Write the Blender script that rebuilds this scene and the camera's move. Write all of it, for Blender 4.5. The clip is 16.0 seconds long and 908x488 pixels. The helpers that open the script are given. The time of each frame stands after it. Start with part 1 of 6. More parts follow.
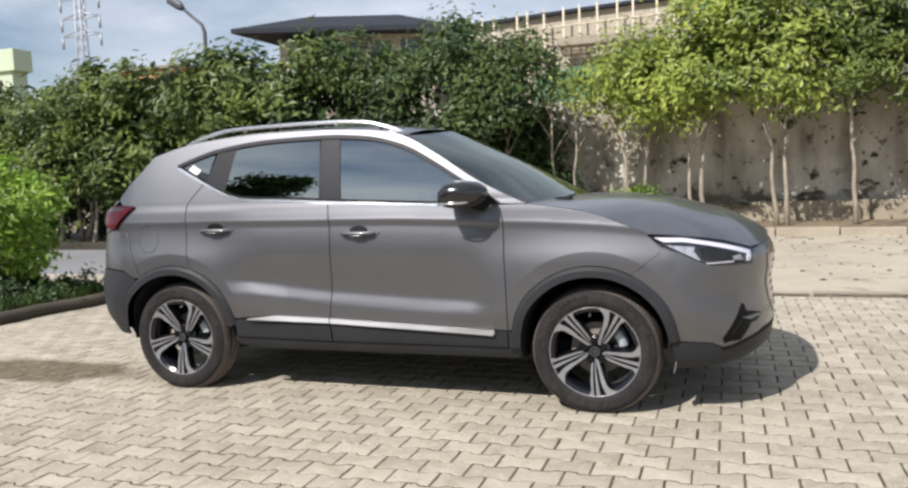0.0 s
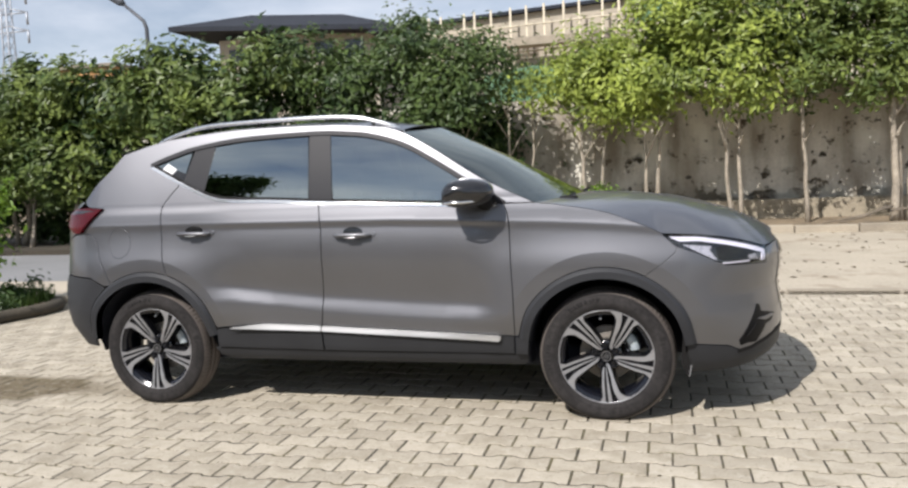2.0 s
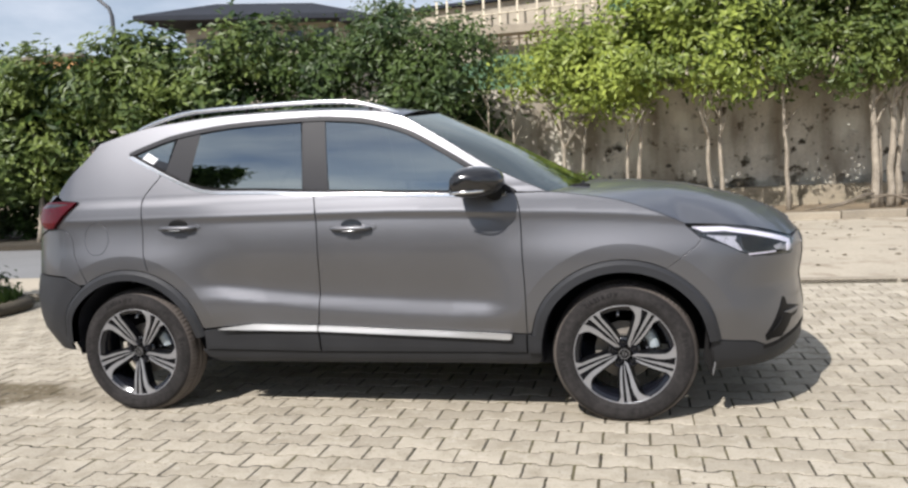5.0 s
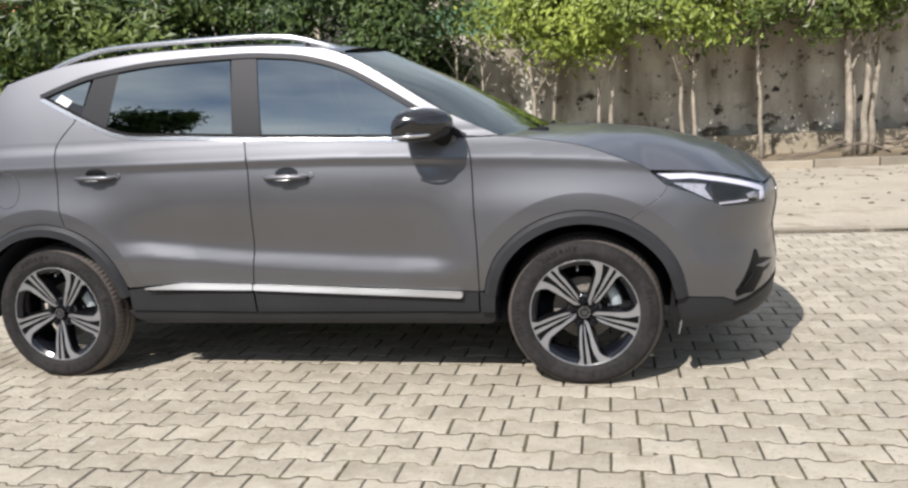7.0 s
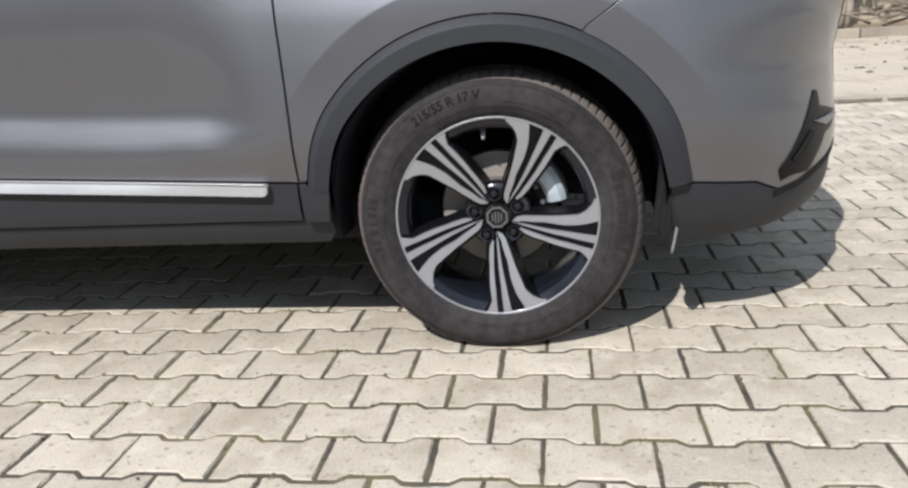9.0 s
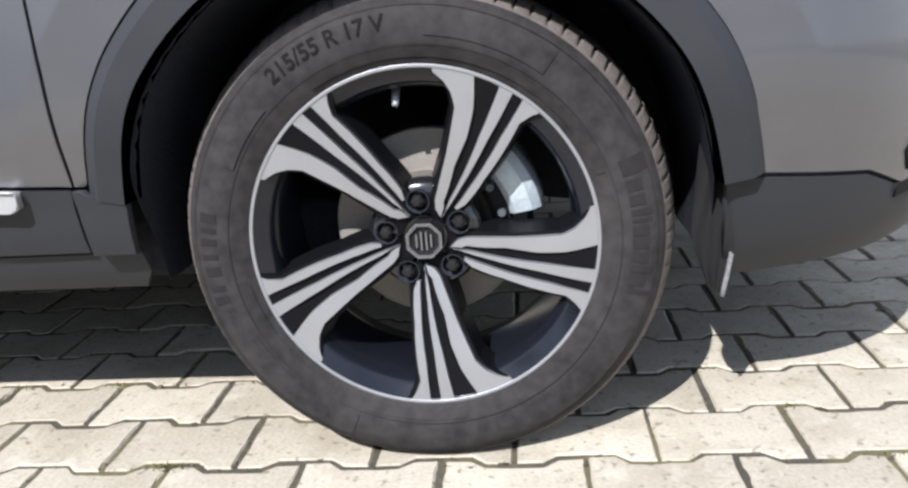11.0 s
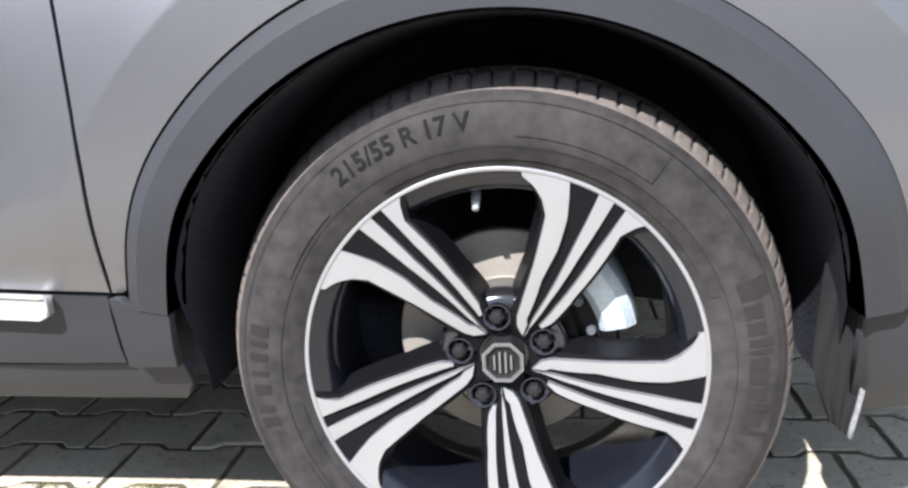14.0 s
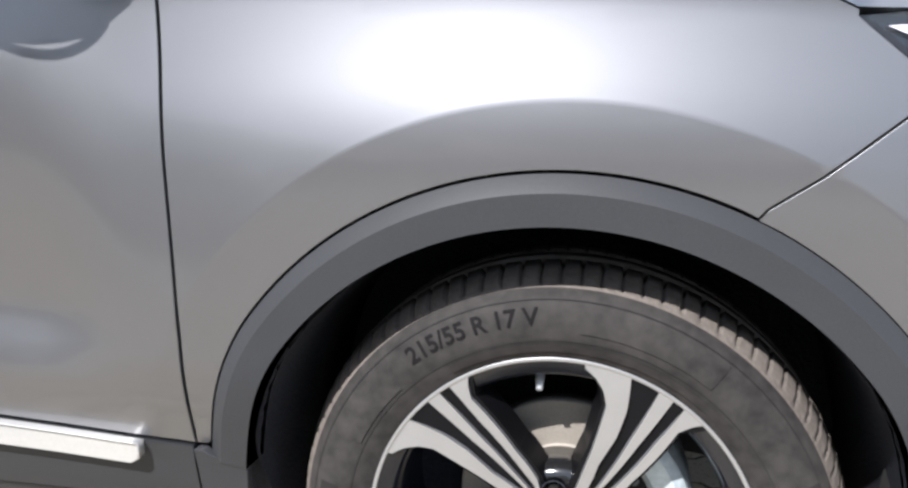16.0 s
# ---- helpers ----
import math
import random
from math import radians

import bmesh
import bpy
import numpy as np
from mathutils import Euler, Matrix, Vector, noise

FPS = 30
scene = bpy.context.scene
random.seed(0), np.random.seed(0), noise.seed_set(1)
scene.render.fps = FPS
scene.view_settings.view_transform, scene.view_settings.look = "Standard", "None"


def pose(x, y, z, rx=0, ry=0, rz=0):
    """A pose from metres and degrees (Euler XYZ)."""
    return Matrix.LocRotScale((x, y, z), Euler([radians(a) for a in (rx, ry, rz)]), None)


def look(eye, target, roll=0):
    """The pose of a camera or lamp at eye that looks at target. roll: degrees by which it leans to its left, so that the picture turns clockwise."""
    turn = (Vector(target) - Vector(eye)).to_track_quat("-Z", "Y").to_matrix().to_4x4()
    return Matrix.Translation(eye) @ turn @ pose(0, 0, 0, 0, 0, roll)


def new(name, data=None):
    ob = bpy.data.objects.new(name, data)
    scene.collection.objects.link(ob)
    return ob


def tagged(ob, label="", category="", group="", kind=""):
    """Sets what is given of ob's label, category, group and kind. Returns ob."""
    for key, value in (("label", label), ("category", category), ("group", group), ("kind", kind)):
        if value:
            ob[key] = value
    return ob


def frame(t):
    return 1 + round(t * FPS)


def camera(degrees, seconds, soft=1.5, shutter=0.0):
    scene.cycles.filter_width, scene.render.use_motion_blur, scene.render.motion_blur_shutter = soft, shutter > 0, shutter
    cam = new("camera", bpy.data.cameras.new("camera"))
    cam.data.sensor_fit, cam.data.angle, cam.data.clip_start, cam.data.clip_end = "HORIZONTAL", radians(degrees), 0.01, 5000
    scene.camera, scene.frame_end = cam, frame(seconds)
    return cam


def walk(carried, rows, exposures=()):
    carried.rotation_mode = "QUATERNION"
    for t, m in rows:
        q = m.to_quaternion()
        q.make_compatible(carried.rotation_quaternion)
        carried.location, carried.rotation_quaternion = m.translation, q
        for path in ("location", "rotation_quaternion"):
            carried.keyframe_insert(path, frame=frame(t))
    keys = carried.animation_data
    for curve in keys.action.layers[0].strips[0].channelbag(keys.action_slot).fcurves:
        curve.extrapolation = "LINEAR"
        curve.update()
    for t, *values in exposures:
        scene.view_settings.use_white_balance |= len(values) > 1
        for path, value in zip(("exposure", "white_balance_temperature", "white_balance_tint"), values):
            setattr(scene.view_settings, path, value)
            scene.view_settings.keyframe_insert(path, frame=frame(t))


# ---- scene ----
cam = camera(59.6, 16.0, soft=2.5)
PATH = [
    (0, (0.673, -4.046, 1.278), (0.014, -2.166, 1.101), -2.3),
    (0.5, (0.594, -4.089, 1.278), (-0.029, -2.196, 1.103), -2.2),
    (1, (0.443, -4.063, 1.274), (-0.138, -2.157, 1.1), -2.2),
    (1.5, (0.343, -4.024, 1.276), (-0.199, -2.107, 1.099), -2.2),
    (2, (0.304, -3.929, 1.273), (-0.215, -2.006, 1.093), -2.5),
    (2.5, (0.311, -3.811, 1.264), (-0.202, -1.886, 1.082), -2.9),
    (3, (0.308, -3.754, 1.269), (-0.2, -1.829, 1.084), -3.2),
    (5.5, (0.041, -3.695, 1.265), (-0.399, -1.757, 1.042), -2.9),
    (6, (0.051, -3.63, 1.248), (-0.387, -1.695, 0.995), -3.1),
    (6.5, (0.079, -3.515, 1.242), (-0.342, -1.582, 0.952), -3.1),
    (7, (0.12, -3.372, 1.219), (-0.269, -1.438, 0.888), -3.0),
    (7.5, (0.129, -3.08, 1.182), (-0.224, -1.154, 0.774), -3.2),
    (8, (0.109, -2.687, 1.037), (-0.189, -0.77, 0.552), -3.2),
    (8.5, (0.137, -2.261, 0.871), (-0.125, -0.346, 0.357), -3.4),
    (9, (0.151, -1.758, 0.803), (-0.122, 0.138, 0.227), -3.7),
    (9.5, (0.14, -1.377, 0.681), (-0.077, 0.548, 0.181), -3.4),
    (12, (0.148, -0.97, 0.625), (-0.047, 0.916, -0.012), -4.4),
    (12.5, (0.142, -0.962, 0.628), (-0.072, 0.92, -0.016), -4.2),
    (13, (0.131, -0.956, 0.631), (-0.101, 0.93, 0.008), -4.0),
    (13.5, (0.108, -0.939, 0.638), (-0.143, 0.961, 0.069), -3.6),
    (14, (0.067, -0.855, 0.692), (-0.191, 1.069, 0.207), -3.2),
    (14.5, (0.043, -0.784, 0.736), (-0.212, 1.156, 0.324), -2.7),
    (15, (0.046, -0.786, 0.752), (-0.22, 1.164, 0.4), -2.3),
    (15.5, (0.069, -0.814, 0.798), (-0.251, 1.128, 0.441), -1.6),
    (16, (0.068, -0.869, 0.872), (-0.347, 1.046, 0.477), -0.8),
]
walk(cam, [(t, look(eye, target, roll)) for t, eye, target, roll in PATH], exposures=[
    (0.0, 0.15, 6500, 13), (7.5, 0.19, 6450, 13), (8.5, 0.22, 6350, 13), (9.5, 0.42, 6050, 13), (12.0, 0.86, 6000, 13), (13.0, 0.95, 6000, 13), (14, 1.42, 6100, 13), (15, 1.36, 6150, 13), (16.0, 1.02, 6250, 12)])

# ---- sky and sun ----
SUN_WAY = Vector((0.38, 0.95, -1.02)).normalized()
world = bpy.data.worlds.new("sky")
scene.world = world
world.use_nodes = True
wn, wl = world.node_tree.nodes, world.node_tree.links
wn.clear()
w_out = wn.new("ShaderNodeOutputWorld")
w_bg = wn.new("ShaderNodeBackground")
w_sky = wn.new("ShaderNodeTexSky")
w_sky.sky_type = "NISHITA"
w_sky.sun_disc = False
w_sky.sun_elevation = math.asin(-SUN_WAY.z)
w_sky.sun_rotation = math.atan2(-SUN_WAY.x, -SUN_WAY.y)
w_sky.dust_density = 0.15
w_sky.air_density = 1.0
w_co = wn.new("ShaderNodeTexCoord")
w_map = wn.new("ShaderNodeMapping")
w_map.inputs["Scale"].default_value = (1.0, 1.0, 2.6)
w_noise = wn.new("ShaderNodeTexNoise")
w_noise.inputs["Scale"].default_value = 2.3
w_noise.inputs["Detail"].default_value = 7
w_noise.inputs["Roughness"].default_value = 0.56
w_ramp = wn.new("ShaderNodeValToRGB")
w_ramp.color_ramp.elements[0].position = 0.33
w_ramp.color_ramp.elements[1].position = 0.68
w_mix = wn.new("ShaderNodeMix")
w_mix.data_type = "RGBA"
w_mix.inputs[7].default_value = (9.2, 9.9, 10.9, 1)
wl.new(w_co.outputs["Generated"], w_map.inputs["Vector"])
wl.new(w_map.outputs["Vector"], w_noise.inputs["Vector"])
wl.new(w_noise.outputs["Fac"], w_ramp.inputs["Fac"])
wl.new(w_ramp.outputs["Color"], w_mix.inputs[0])
wl.new(w_sky.outputs["Color"], w_mix.inputs[6])
wl.new(w_mix.outputs[2], w_bg.inputs["Color"])
w_bg.inputs["Strength"].default_value = 0.084
wl.new(w_bg.outputs["Background"], w_out.inputs["Surface"])

sun = new("sun", bpy.data.lights.new("sun", "SUN"))
sun.data.energy, sun.data.angle, sun.data.color = 5.0, radians(0.6), (1.0, 0.97, 0.92)
sun.matrix_world = look((-6, -15, 16), Vector((-6, -15, 16)) + SUN_WAY)

# ---- materials ----


def surface(name, color, rough=0.5, metal=0.0, vary=0.15, scale=6.0, fine=70.0, bump=0.0, coat=0.0, coat_rough=0.03, spec=0.5, second=None, per_piece=0.0):
    """Base colour with variation at two scales, roughness that follows it, and fine relief."""
    m = bpy.data.materials.new(name)
    m.use_nodes = True
    n, l = m.node_tree.nodes, m.node_tree.links
    b = n["Principled BSDF"]
    co = n.new("ShaderNodeTexCoord")
    a1, a2 = n.new("ShaderNodeTexNoise"), n.new("ShaderNodeTexNoise")
    for node, s in ((a1, scale), (a2, fine)):
        node.inputs["Scale"].default_value = s
        node.inputs["Detail"].default_value = 4
        l.new(co.outputs["Object"], node.inputs["Vector"])
    add = n.new("ShaderNodeMath")
    add.operation = "MULTIPLY_ADD"
    add.inputs[1].default_value = 0.5
    l.new(a2.outputs["Fac"], add.inputs[0])
    half = n.new("ShaderNodeMath")
    half.operation = "MULTIPLY"
    half.inputs[1].default_value = 0.5
    l.new(a1.outputs["Fac"], half.inputs[0])
    l.new(half.outputs[0], add.inputs[2])
    fac = add.outputs[0]
    if per_piece:
        inf = n.new("ShaderNodeObjectInfo")
        geo = n.new("ShaderNodeNewGeometry")
        s1 = n.new("ShaderNodeMath")
        l.new(inf.outputs["Random"], s1.inputs[0])
        l.new(geo.outputs["Random Per Island"], s1.inputs[1])
        s2 = n.new("ShaderNodeMath")
        s2.operation = "FRACT"
        l.new(s1.outputs[0], s2.inputs[0])
        s3 = n.new("ShaderNodeMath")
        s3.operation = "MULTIPLY_ADD"
        s3.inputs[1].default_value = per_piece
        s3.inputs[2].default_value = -per_piece / 2
        l.new(s2.outputs[0], s3.inputs[0])
        s4 = n.new("ShaderNodeMath")
        l.new(s3.outputs[0], s4.inputs[0])
        l.new(fac, s4.inputs[1])
        fac = s4.outputs[0]
    ramp = n.new("ShaderNodeValToRGB")
    lo = [c * (1 - 2 * vary) for c in color]
    hi = [min(1, c * (1 + 2 * vary)) for c in color] if second is None else second
    ramp.color_ramp.elements[0].position, ramp.color_ramp.elements[1].position = 0.25, 0.75
    ramp.color_ramp.elements[0].color, ramp.color_ramp.elements[1].color = (*lo, 1), (*hi, 1)
    l.new(fac, ramp.inputs["Fac"])
    l.new(ramp.outputs["Color"], b.inputs["Base Color"])
    rr = n.new("ShaderNodeMath")
    rr.operation = "MULTIPLY_ADD"
    rr.inputs[1].default_value, rr.inputs[2].default_value = 0.25 * rough, rough * 0.87
    l.new(add.outputs[0], rr.inputs[0])
    l.new(rr.outputs[0], b.inputs["Roughness"])
    b.inputs["Metallic"].default_value = metal
    b.inputs["Coat Weight"].default_value = coat
    b.inputs["Coat Roughness"].default_value = coat_rough
    b.inputs["Specular IOR Level"].default_value = spec
    if bump:
        bn = n.new("ShaderNodeBump")
        bn.inputs["Strength"].default_value = bump
        bn.inputs["Distance"].default_value = 0.01
        l.new(a2.outputs["Fac"], bn.inputs["Height"])
        l.new(bn.outputs["Normal"], b.inputs["Normal"])
    return m


def glass(name, tint, rough=0.0, ior=2.5):
    m = bpy.data.materials.new(name)
    m.use_nodes = True
    n, l = m.node_tree.nodes, m.node_tree.links
    n.clear()
    o = n.new("ShaderNodeOutputMaterial")
    mix, tr, gl, fr = n.new("ShaderNodeMixShader"), n.new("ShaderNodeBsdfTransparent"), n.new("ShaderNodeBsdfGlossy"), n.new("ShaderNodeFresnel")
    tr.inputs["Color"].default_value = (*tint, 1)
    gl.inputs["Roughness"].default_value = rough
    gl.inputs["Color"].default_value = (0.93, 1.0, 0.94, 1)
    fr.inputs["IOR"].default_value = ior
    l.new(fr.outputs[0], mix.inputs[0])
    l.new(tr.outputs[0], mix.inputs[1])
    l.new(gl.outputs[0], mix.inputs[2])
    l.new(mix.outputs[0], o.inputs["Surface"])
    return m


def leafy(name, dark, light, gloss=0.45):
    m = bpy.data.materials.new(name)
    m.use_nodes = True
    n, l = m.node_tree.nodes, m.node_tree.links
    b = n["Principled BSDF"]
    geo, ramp = n.new("ShaderNodeNewGeometry"), n.new("ShaderNodeValToRGB")
    ramp.color_ramp.elements[0].color, ramp.color_ramp.elements[1].color = (*dark, 1), (*light, 1)
    co, drift, both = n.new("ShaderNodeTexCoord"), n.new("ShaderNodeTexNoise"), n.new("ShaderNodeMath")
    drift.inputs["Scale"].default_value, drift.inputs["Detail"].default_value = 1.3, 2
    l.new(co.outputs["Object"], drift.inputs["Vector"])
    spread = n.new("ShaderNodeMapRange")
    spread.inputs["From Min"].default_value, spread.inputs["From Max"].default_value = 0.34, 0.66
    spread.inputs["To Min"].default_value, spread.inputs["To Max"].default_value = 0.0, 0.62
    l.new(drift.outputs["Fac"], spread.inputs["Value"])
    both.operation = "MULTIPLY_ADD"
    both.inputs[1].default_value = 0.38
    l.new(geo.outputs["Random Per Island"], both.inputs[0])
    l.new(spread.outputs["Result"], both.inputs[2])
    l.new(both.outputs[0], ramp.inputs["Fac"])
    l.new(ramp.outputs["Color"], b.inputs["Base Color"])
    b.inputs["Roughness"].default_value = gloss
    tl, mix, o = n.new("ShaderNodeBsdfTranslucent"), n.new("ShaderNodeMixShader"), n["Material Output"]
    l.new(ramp.outputs["Color"], tl.inputs["Color"])
    mix.inputs[0].default_value = 0.3
    l.new(b.outputs[0], mix.inputs[1])
    l.new(tl.outputs[0], mix.inputs[2])
    l.new(mix.outputs[0], o.inputs["Surface"])
    return m


def stained(name, base, stain, stain_scale, low, high, bump=0.3, band=None, **kw):
    """Weathered render: a base with dark stains of their own shape; band: a height where moss gathers."""
    m = surface(name, base, 0.92, **{"vary": 0.12, "scale": 0.9, "fine": 22, "bump": bump, "spec": 0.25, **kw})
    n, l = m.node_tree.nodes, m.node_tree.links
    b = n["Principled BSDF"]
    was = b.inputs["Base Color"].links[0].from_socket
    co, no, ra, mi = n.new("ShaderNodeTexCoord"), n.new("ShaderNodeTexNoise"), n.new("ShaderNodeValToRGB"), n.new("ShaderNodeMix")
    no.inputs["Scale"].default_value, no.inputs["Detail"].default_value = stain_scale, 6
    no.inputs["Roughness"].default_value = 0.62
    ra.color_ramp.elements[0].position, ra.color_ramp.elements[1].position = low, high
    mi.data_type = "RGBA"
    mi.inputs[7].default_value = (*stain, 1)
    l.new(co.outputs["Object"], no.inputs["Vector"])
    fac = no.outputs["Fac"]
    if band:
        xyz, hump, push = n.new("ShaderNodeSeparateXYZ"), n.new("ShaderNodeValToRGB"), n.new("ShaderNodeMath")
        l.new(co.outputs["Object"], xyz.inputs[0])
        l.new(xyz.outputs["Z"], hump.inputs["Fac"])
        stops = hump.color_ramp.elements
        stops[0].position, stops[1].position = band[0], band[2]
        stops.new(band[1])
        for k, v in enumerate((0, 1, 0)):
            stops[k].color = (v, v, v, 1)
        push.operation = "MULTIPLY_ADD"
        push.inputs[1].default_value = 0.24
        l.new(hump.outputs["Color"], push.inputs[0])
        l.new(fac, push.inputs[2])
        fac = push.outputs[0]
    l.new(fac, ra.inputs["Fac"])
    l.new(ra.outputs["Color"], mi.inputs[0])
    l.new(was, mi.inputs[6])
    l.new(mi.outputs[2], b.inputs["Base Color"])
    return m


def layer(m, color, scale, low, high, amount, detail=5, apiece=False):
    """One more coat of dirt or wear with a shape of its own; scale: repeats a metre along x, y and z."""
    n, l = m.node_tree.nodes, m.node_tree.links
    b = n["Principled BSDF"]
    was = b.inputs["Base Color"].links[0].from_socket
    co, mp, no, rg, mi = (n.new(k) for k in ("ShaderNodeTexCoord", "ShaderNodeMapping", "ShaderNodeTexNoise", "ShaderNodeMapRange", "ShaderNodeMix"))
    mp.inputs["Scale"].default_value = scale
    mp.inputs["Location"].default_value = (len(n) * 1.7, len(n) * 0.9, len(n) * 0.4)
    no.inputs["Scale"].default_value, no.inputs["Detail"].default_value = 1.0, detail
    rg.inputs["From Min"].default_value, rg.inputs["From Max"].default_value = low, high
    rg.inputs["To Max"].default_value = amount
    mi.data_type = "RGBA"
    mi.inputs[7].default_value = (*color, 1)
    where = co.outputs["Object"]
    if apiece:
        inf, far, add = n.new("ShaderNodeObjectInfo"), n.new("ShaderNodeMath"), n.new("ShaderNodeVectorMath")
        far.operation = "MULTIPLY"
        far.inputs[1].default_value = 40.0
        l.new(inf.outputs["Random"], far.inputs[0])
        l.new(where, add.inputs[0])
        l.new(far.outputs[0], add.inputs[1])
        where = add.outputs[0]
    l.new(where, mp.inputs["Vector"])
    l.new(mp.outputs["Vector"], no.inputs["Vector"])
    l.new(no.outputs["Fac"], rg.inputs["Value"])
    l.new(rg.outputs["Result"], mi.inputs[0])
    l.new(was, mi.inputs[6])
    l.new(mi.outputs[2], b.inputs["Base Color"])
    return m


PAINT = surface("grey_paint", (0.168, 0.169, 0.180), 0.44, 0.90, vary=0.03, scale=3, fine=900, coat=0.7, coat_rough=0.09)
PLASTIC = surface("grained_black_plastic", (0.029, 0.030, 0.033), 0.5, vary=0.12, scale=4, fine=500, bump=0.05, spec=0.22)
GLOSS_BLACK = surface("gloss_black", (0.012, 0.012, 0.013), 0.16, vary=0.1, scale=5, fine=300, coat=0.6)
DEEP_BLACK = surface("wheel_black", (0.005, 0.005, 0.006), 0.36, vary=0.1, scale=8, fine=300, spec=0.10)
BARREL_BLACK = surface("barrel_black", (0.008, 0.009, 0.013), 0.17, vary=0.1, scale=8, fine=300, spec=0.45)
SATIN_BLACK = surface("satin_black", (0.014, 0.0135, 0.0135), 0.72, vary=0.1, scale=5, fine=200, spec=0.12)
PILLAR = surface("pillar_film", (0.017, 0.0173, 0.0205), 0.5, vary=0.1, scale=5, fine=200, spec=0.22)
LINER = surface("liner_felt", (0.023, 0.0245, 0.031), 0.9, vary=0.25, scale=9, fine=160, bump=0.3, spec=0.08)
CHROME = surface("satin_chrome", (0.80, 0.80, 0.79), 0.2, 1.0, vary=0.03, scale=5, fine=300)
BRIGHT_STRIP = surface("bright_strip", (0.48, 0.475, 0.465), 0.34, 0.55, vary=0.04, scale=3, fine=200)
MACHINED = surface("machined_alloy", (0.40, 0.405, 0.425), 0.40, 0.8, vary=0.04, scale=10, fine=700)
RUBBER = surface("tyre_rubber", (0.021, 0.0202, 0.0205), 0.78, vary=0.25, scale=7, fine=60, bump=0.05, second=(0.051, 0.047, 0.046), spec=0.12)
TREAD = surface("tread_rubber", (0.115, 0.098, 0.087), 0.8, vary=0.2, scale=16, fine=120, bump=0.2)
STEEL = surface("brake_steel", (0.25, 0.225, 0.195), 0.6, 0.25, vary=0.12, scale=20, fine=260)
CAST = surface("cast_caliper", (0.46, 0.52, 0.55), 0.5, 0.2, vary=0.12, scale=14, fine=160, bump=0.1)
WORN_EDGE = surface("worn_rubber_edge", (0.17, 0.17, 0.172), 0.6, vary=0.3, scale=40, fine=300, spec=0.2)
EMBLEM_GREY = surface("dark_silver", (0.30, 0.30, 0.31), 0.35, 0.7, vary=0.05, scale=9, fine=90)
LAMP_WHITE = surface("lamp_reflector", (0.74, 0.72, 0.82), 0.3, 0.0, vary=0.04, scale=9, fine=90)
LAMP_SILVER = surface("lamp_silver", (0.62, 0.60, 0.64), 0.28, 0.6, vary=0.08, scale=30, fine=120)
LAMP_RED = surface("red_lens", (0.065, 0.002, 0.006), 0.22, vary=0.2, scale=14, fine=60, coat=0.15, spec=0.2)
SEAT = surface("dark_seat_fabric", (0.03, 0.028, 0.028), 0.85, vary=0.15, scale=10, fine=300, bump=0.2)
WINDOW = glass("tinted_window", (0.20, 0.25, 0.25), ior=4.5)
DARK_WINDOW = glass("dark_tinted_window", (0.08, 0.09, 0.095), ior=4.3)
LENS_GLASS = glass("clear_lens", (0.93, 0.93, 0.95), ior=1.5)
SCREEN = glass("windscreen_glass", (0.22, 0.31, 0.34), ior=1.65)
PAPER = surface("white_paper", (0.82, 0.82, 0.83), 0.8, vary=0.03)
DARK_MARK = surface("dark_rubber_letters", (0.009, 0.0085, 0.009), 0.7, vary=0.1, spec=0.08)
MARK = surface("raised_rubber_mark", (0.021, 0.0195, 0.0195), 0.7, vary=0.1, spec=0.12)
PAVER = stained("concrete_paver", (0.40, 0.353, 0.276), (0.22, 0.185, 0.13), 3.0, 0.58, 0.80, 0.16, per_piece=0.22, scale=4, fine=160, second=(0.535, 0.480, 0.385))


def damp(m, centre, size, color):
    """A damp, earthy patch of its own shape on a surface."""
    n, l = m.node_tree.nodes, m.node_tree.links
    b = n["Principled BSDF"]
    was = b.inputs["Base Color"].links[0].from_socket
    co, mp, ln, no, su, mi = (n.new(k) for k in ("ShaderNodeTexCoord", "ShaderNodeMapping", "ShaderNodeVectorMath", "ShaderNodeTexNoise", "ShaderNodeMath", "ShaderNodeMix"))
    mp.inputs["Location"].default_value = [-c / s for c, s in zip(centre, size)]
    mp.inputs["Scale"].default_value = [1 / s for s in size]
    ln.operation = "LENGTH"
    no.inputs["Scale"].default_value, no.inputs["Detail"].default_value = 2.2, 5
    su.operation = "MULTIPLY_ADD"
    su.inputs[1].default_value = 1.1
    l.new(co.outputs["Object"], mp.inputs["Vector"])
    l.new(mp.outputs["Vector"], ln.inputs[0])
    l.new(co.outputs["Object"], no.inputs["Vector"])
    l.new(no.outputs["Fac"], su.inputs[0])
    l.new(ln.outputs["Value"], su.inputs[2])
    scale = n.new("ShaderNodeMapRange")
    scale.inputs["From Min"].default_value, scale.inputs["From Max"].default_value = 1.40, 1.66
    scale.inputs["To Min"].default_value, scale.inputs["To Max"].default_value = 0.92, 0.0
    l.new(su.outputs[0], scale.inputs["Value"])
    mi.data_type = "RGBA"
    mi.inputs[7].default_value = (*color, 1)
    l.new(scale.outputs["Result"], mi.inputs[0])
    l.new(was, mi.inputs[6])
    l.new(mi.outputs[2], b.inputs["Base Color"])


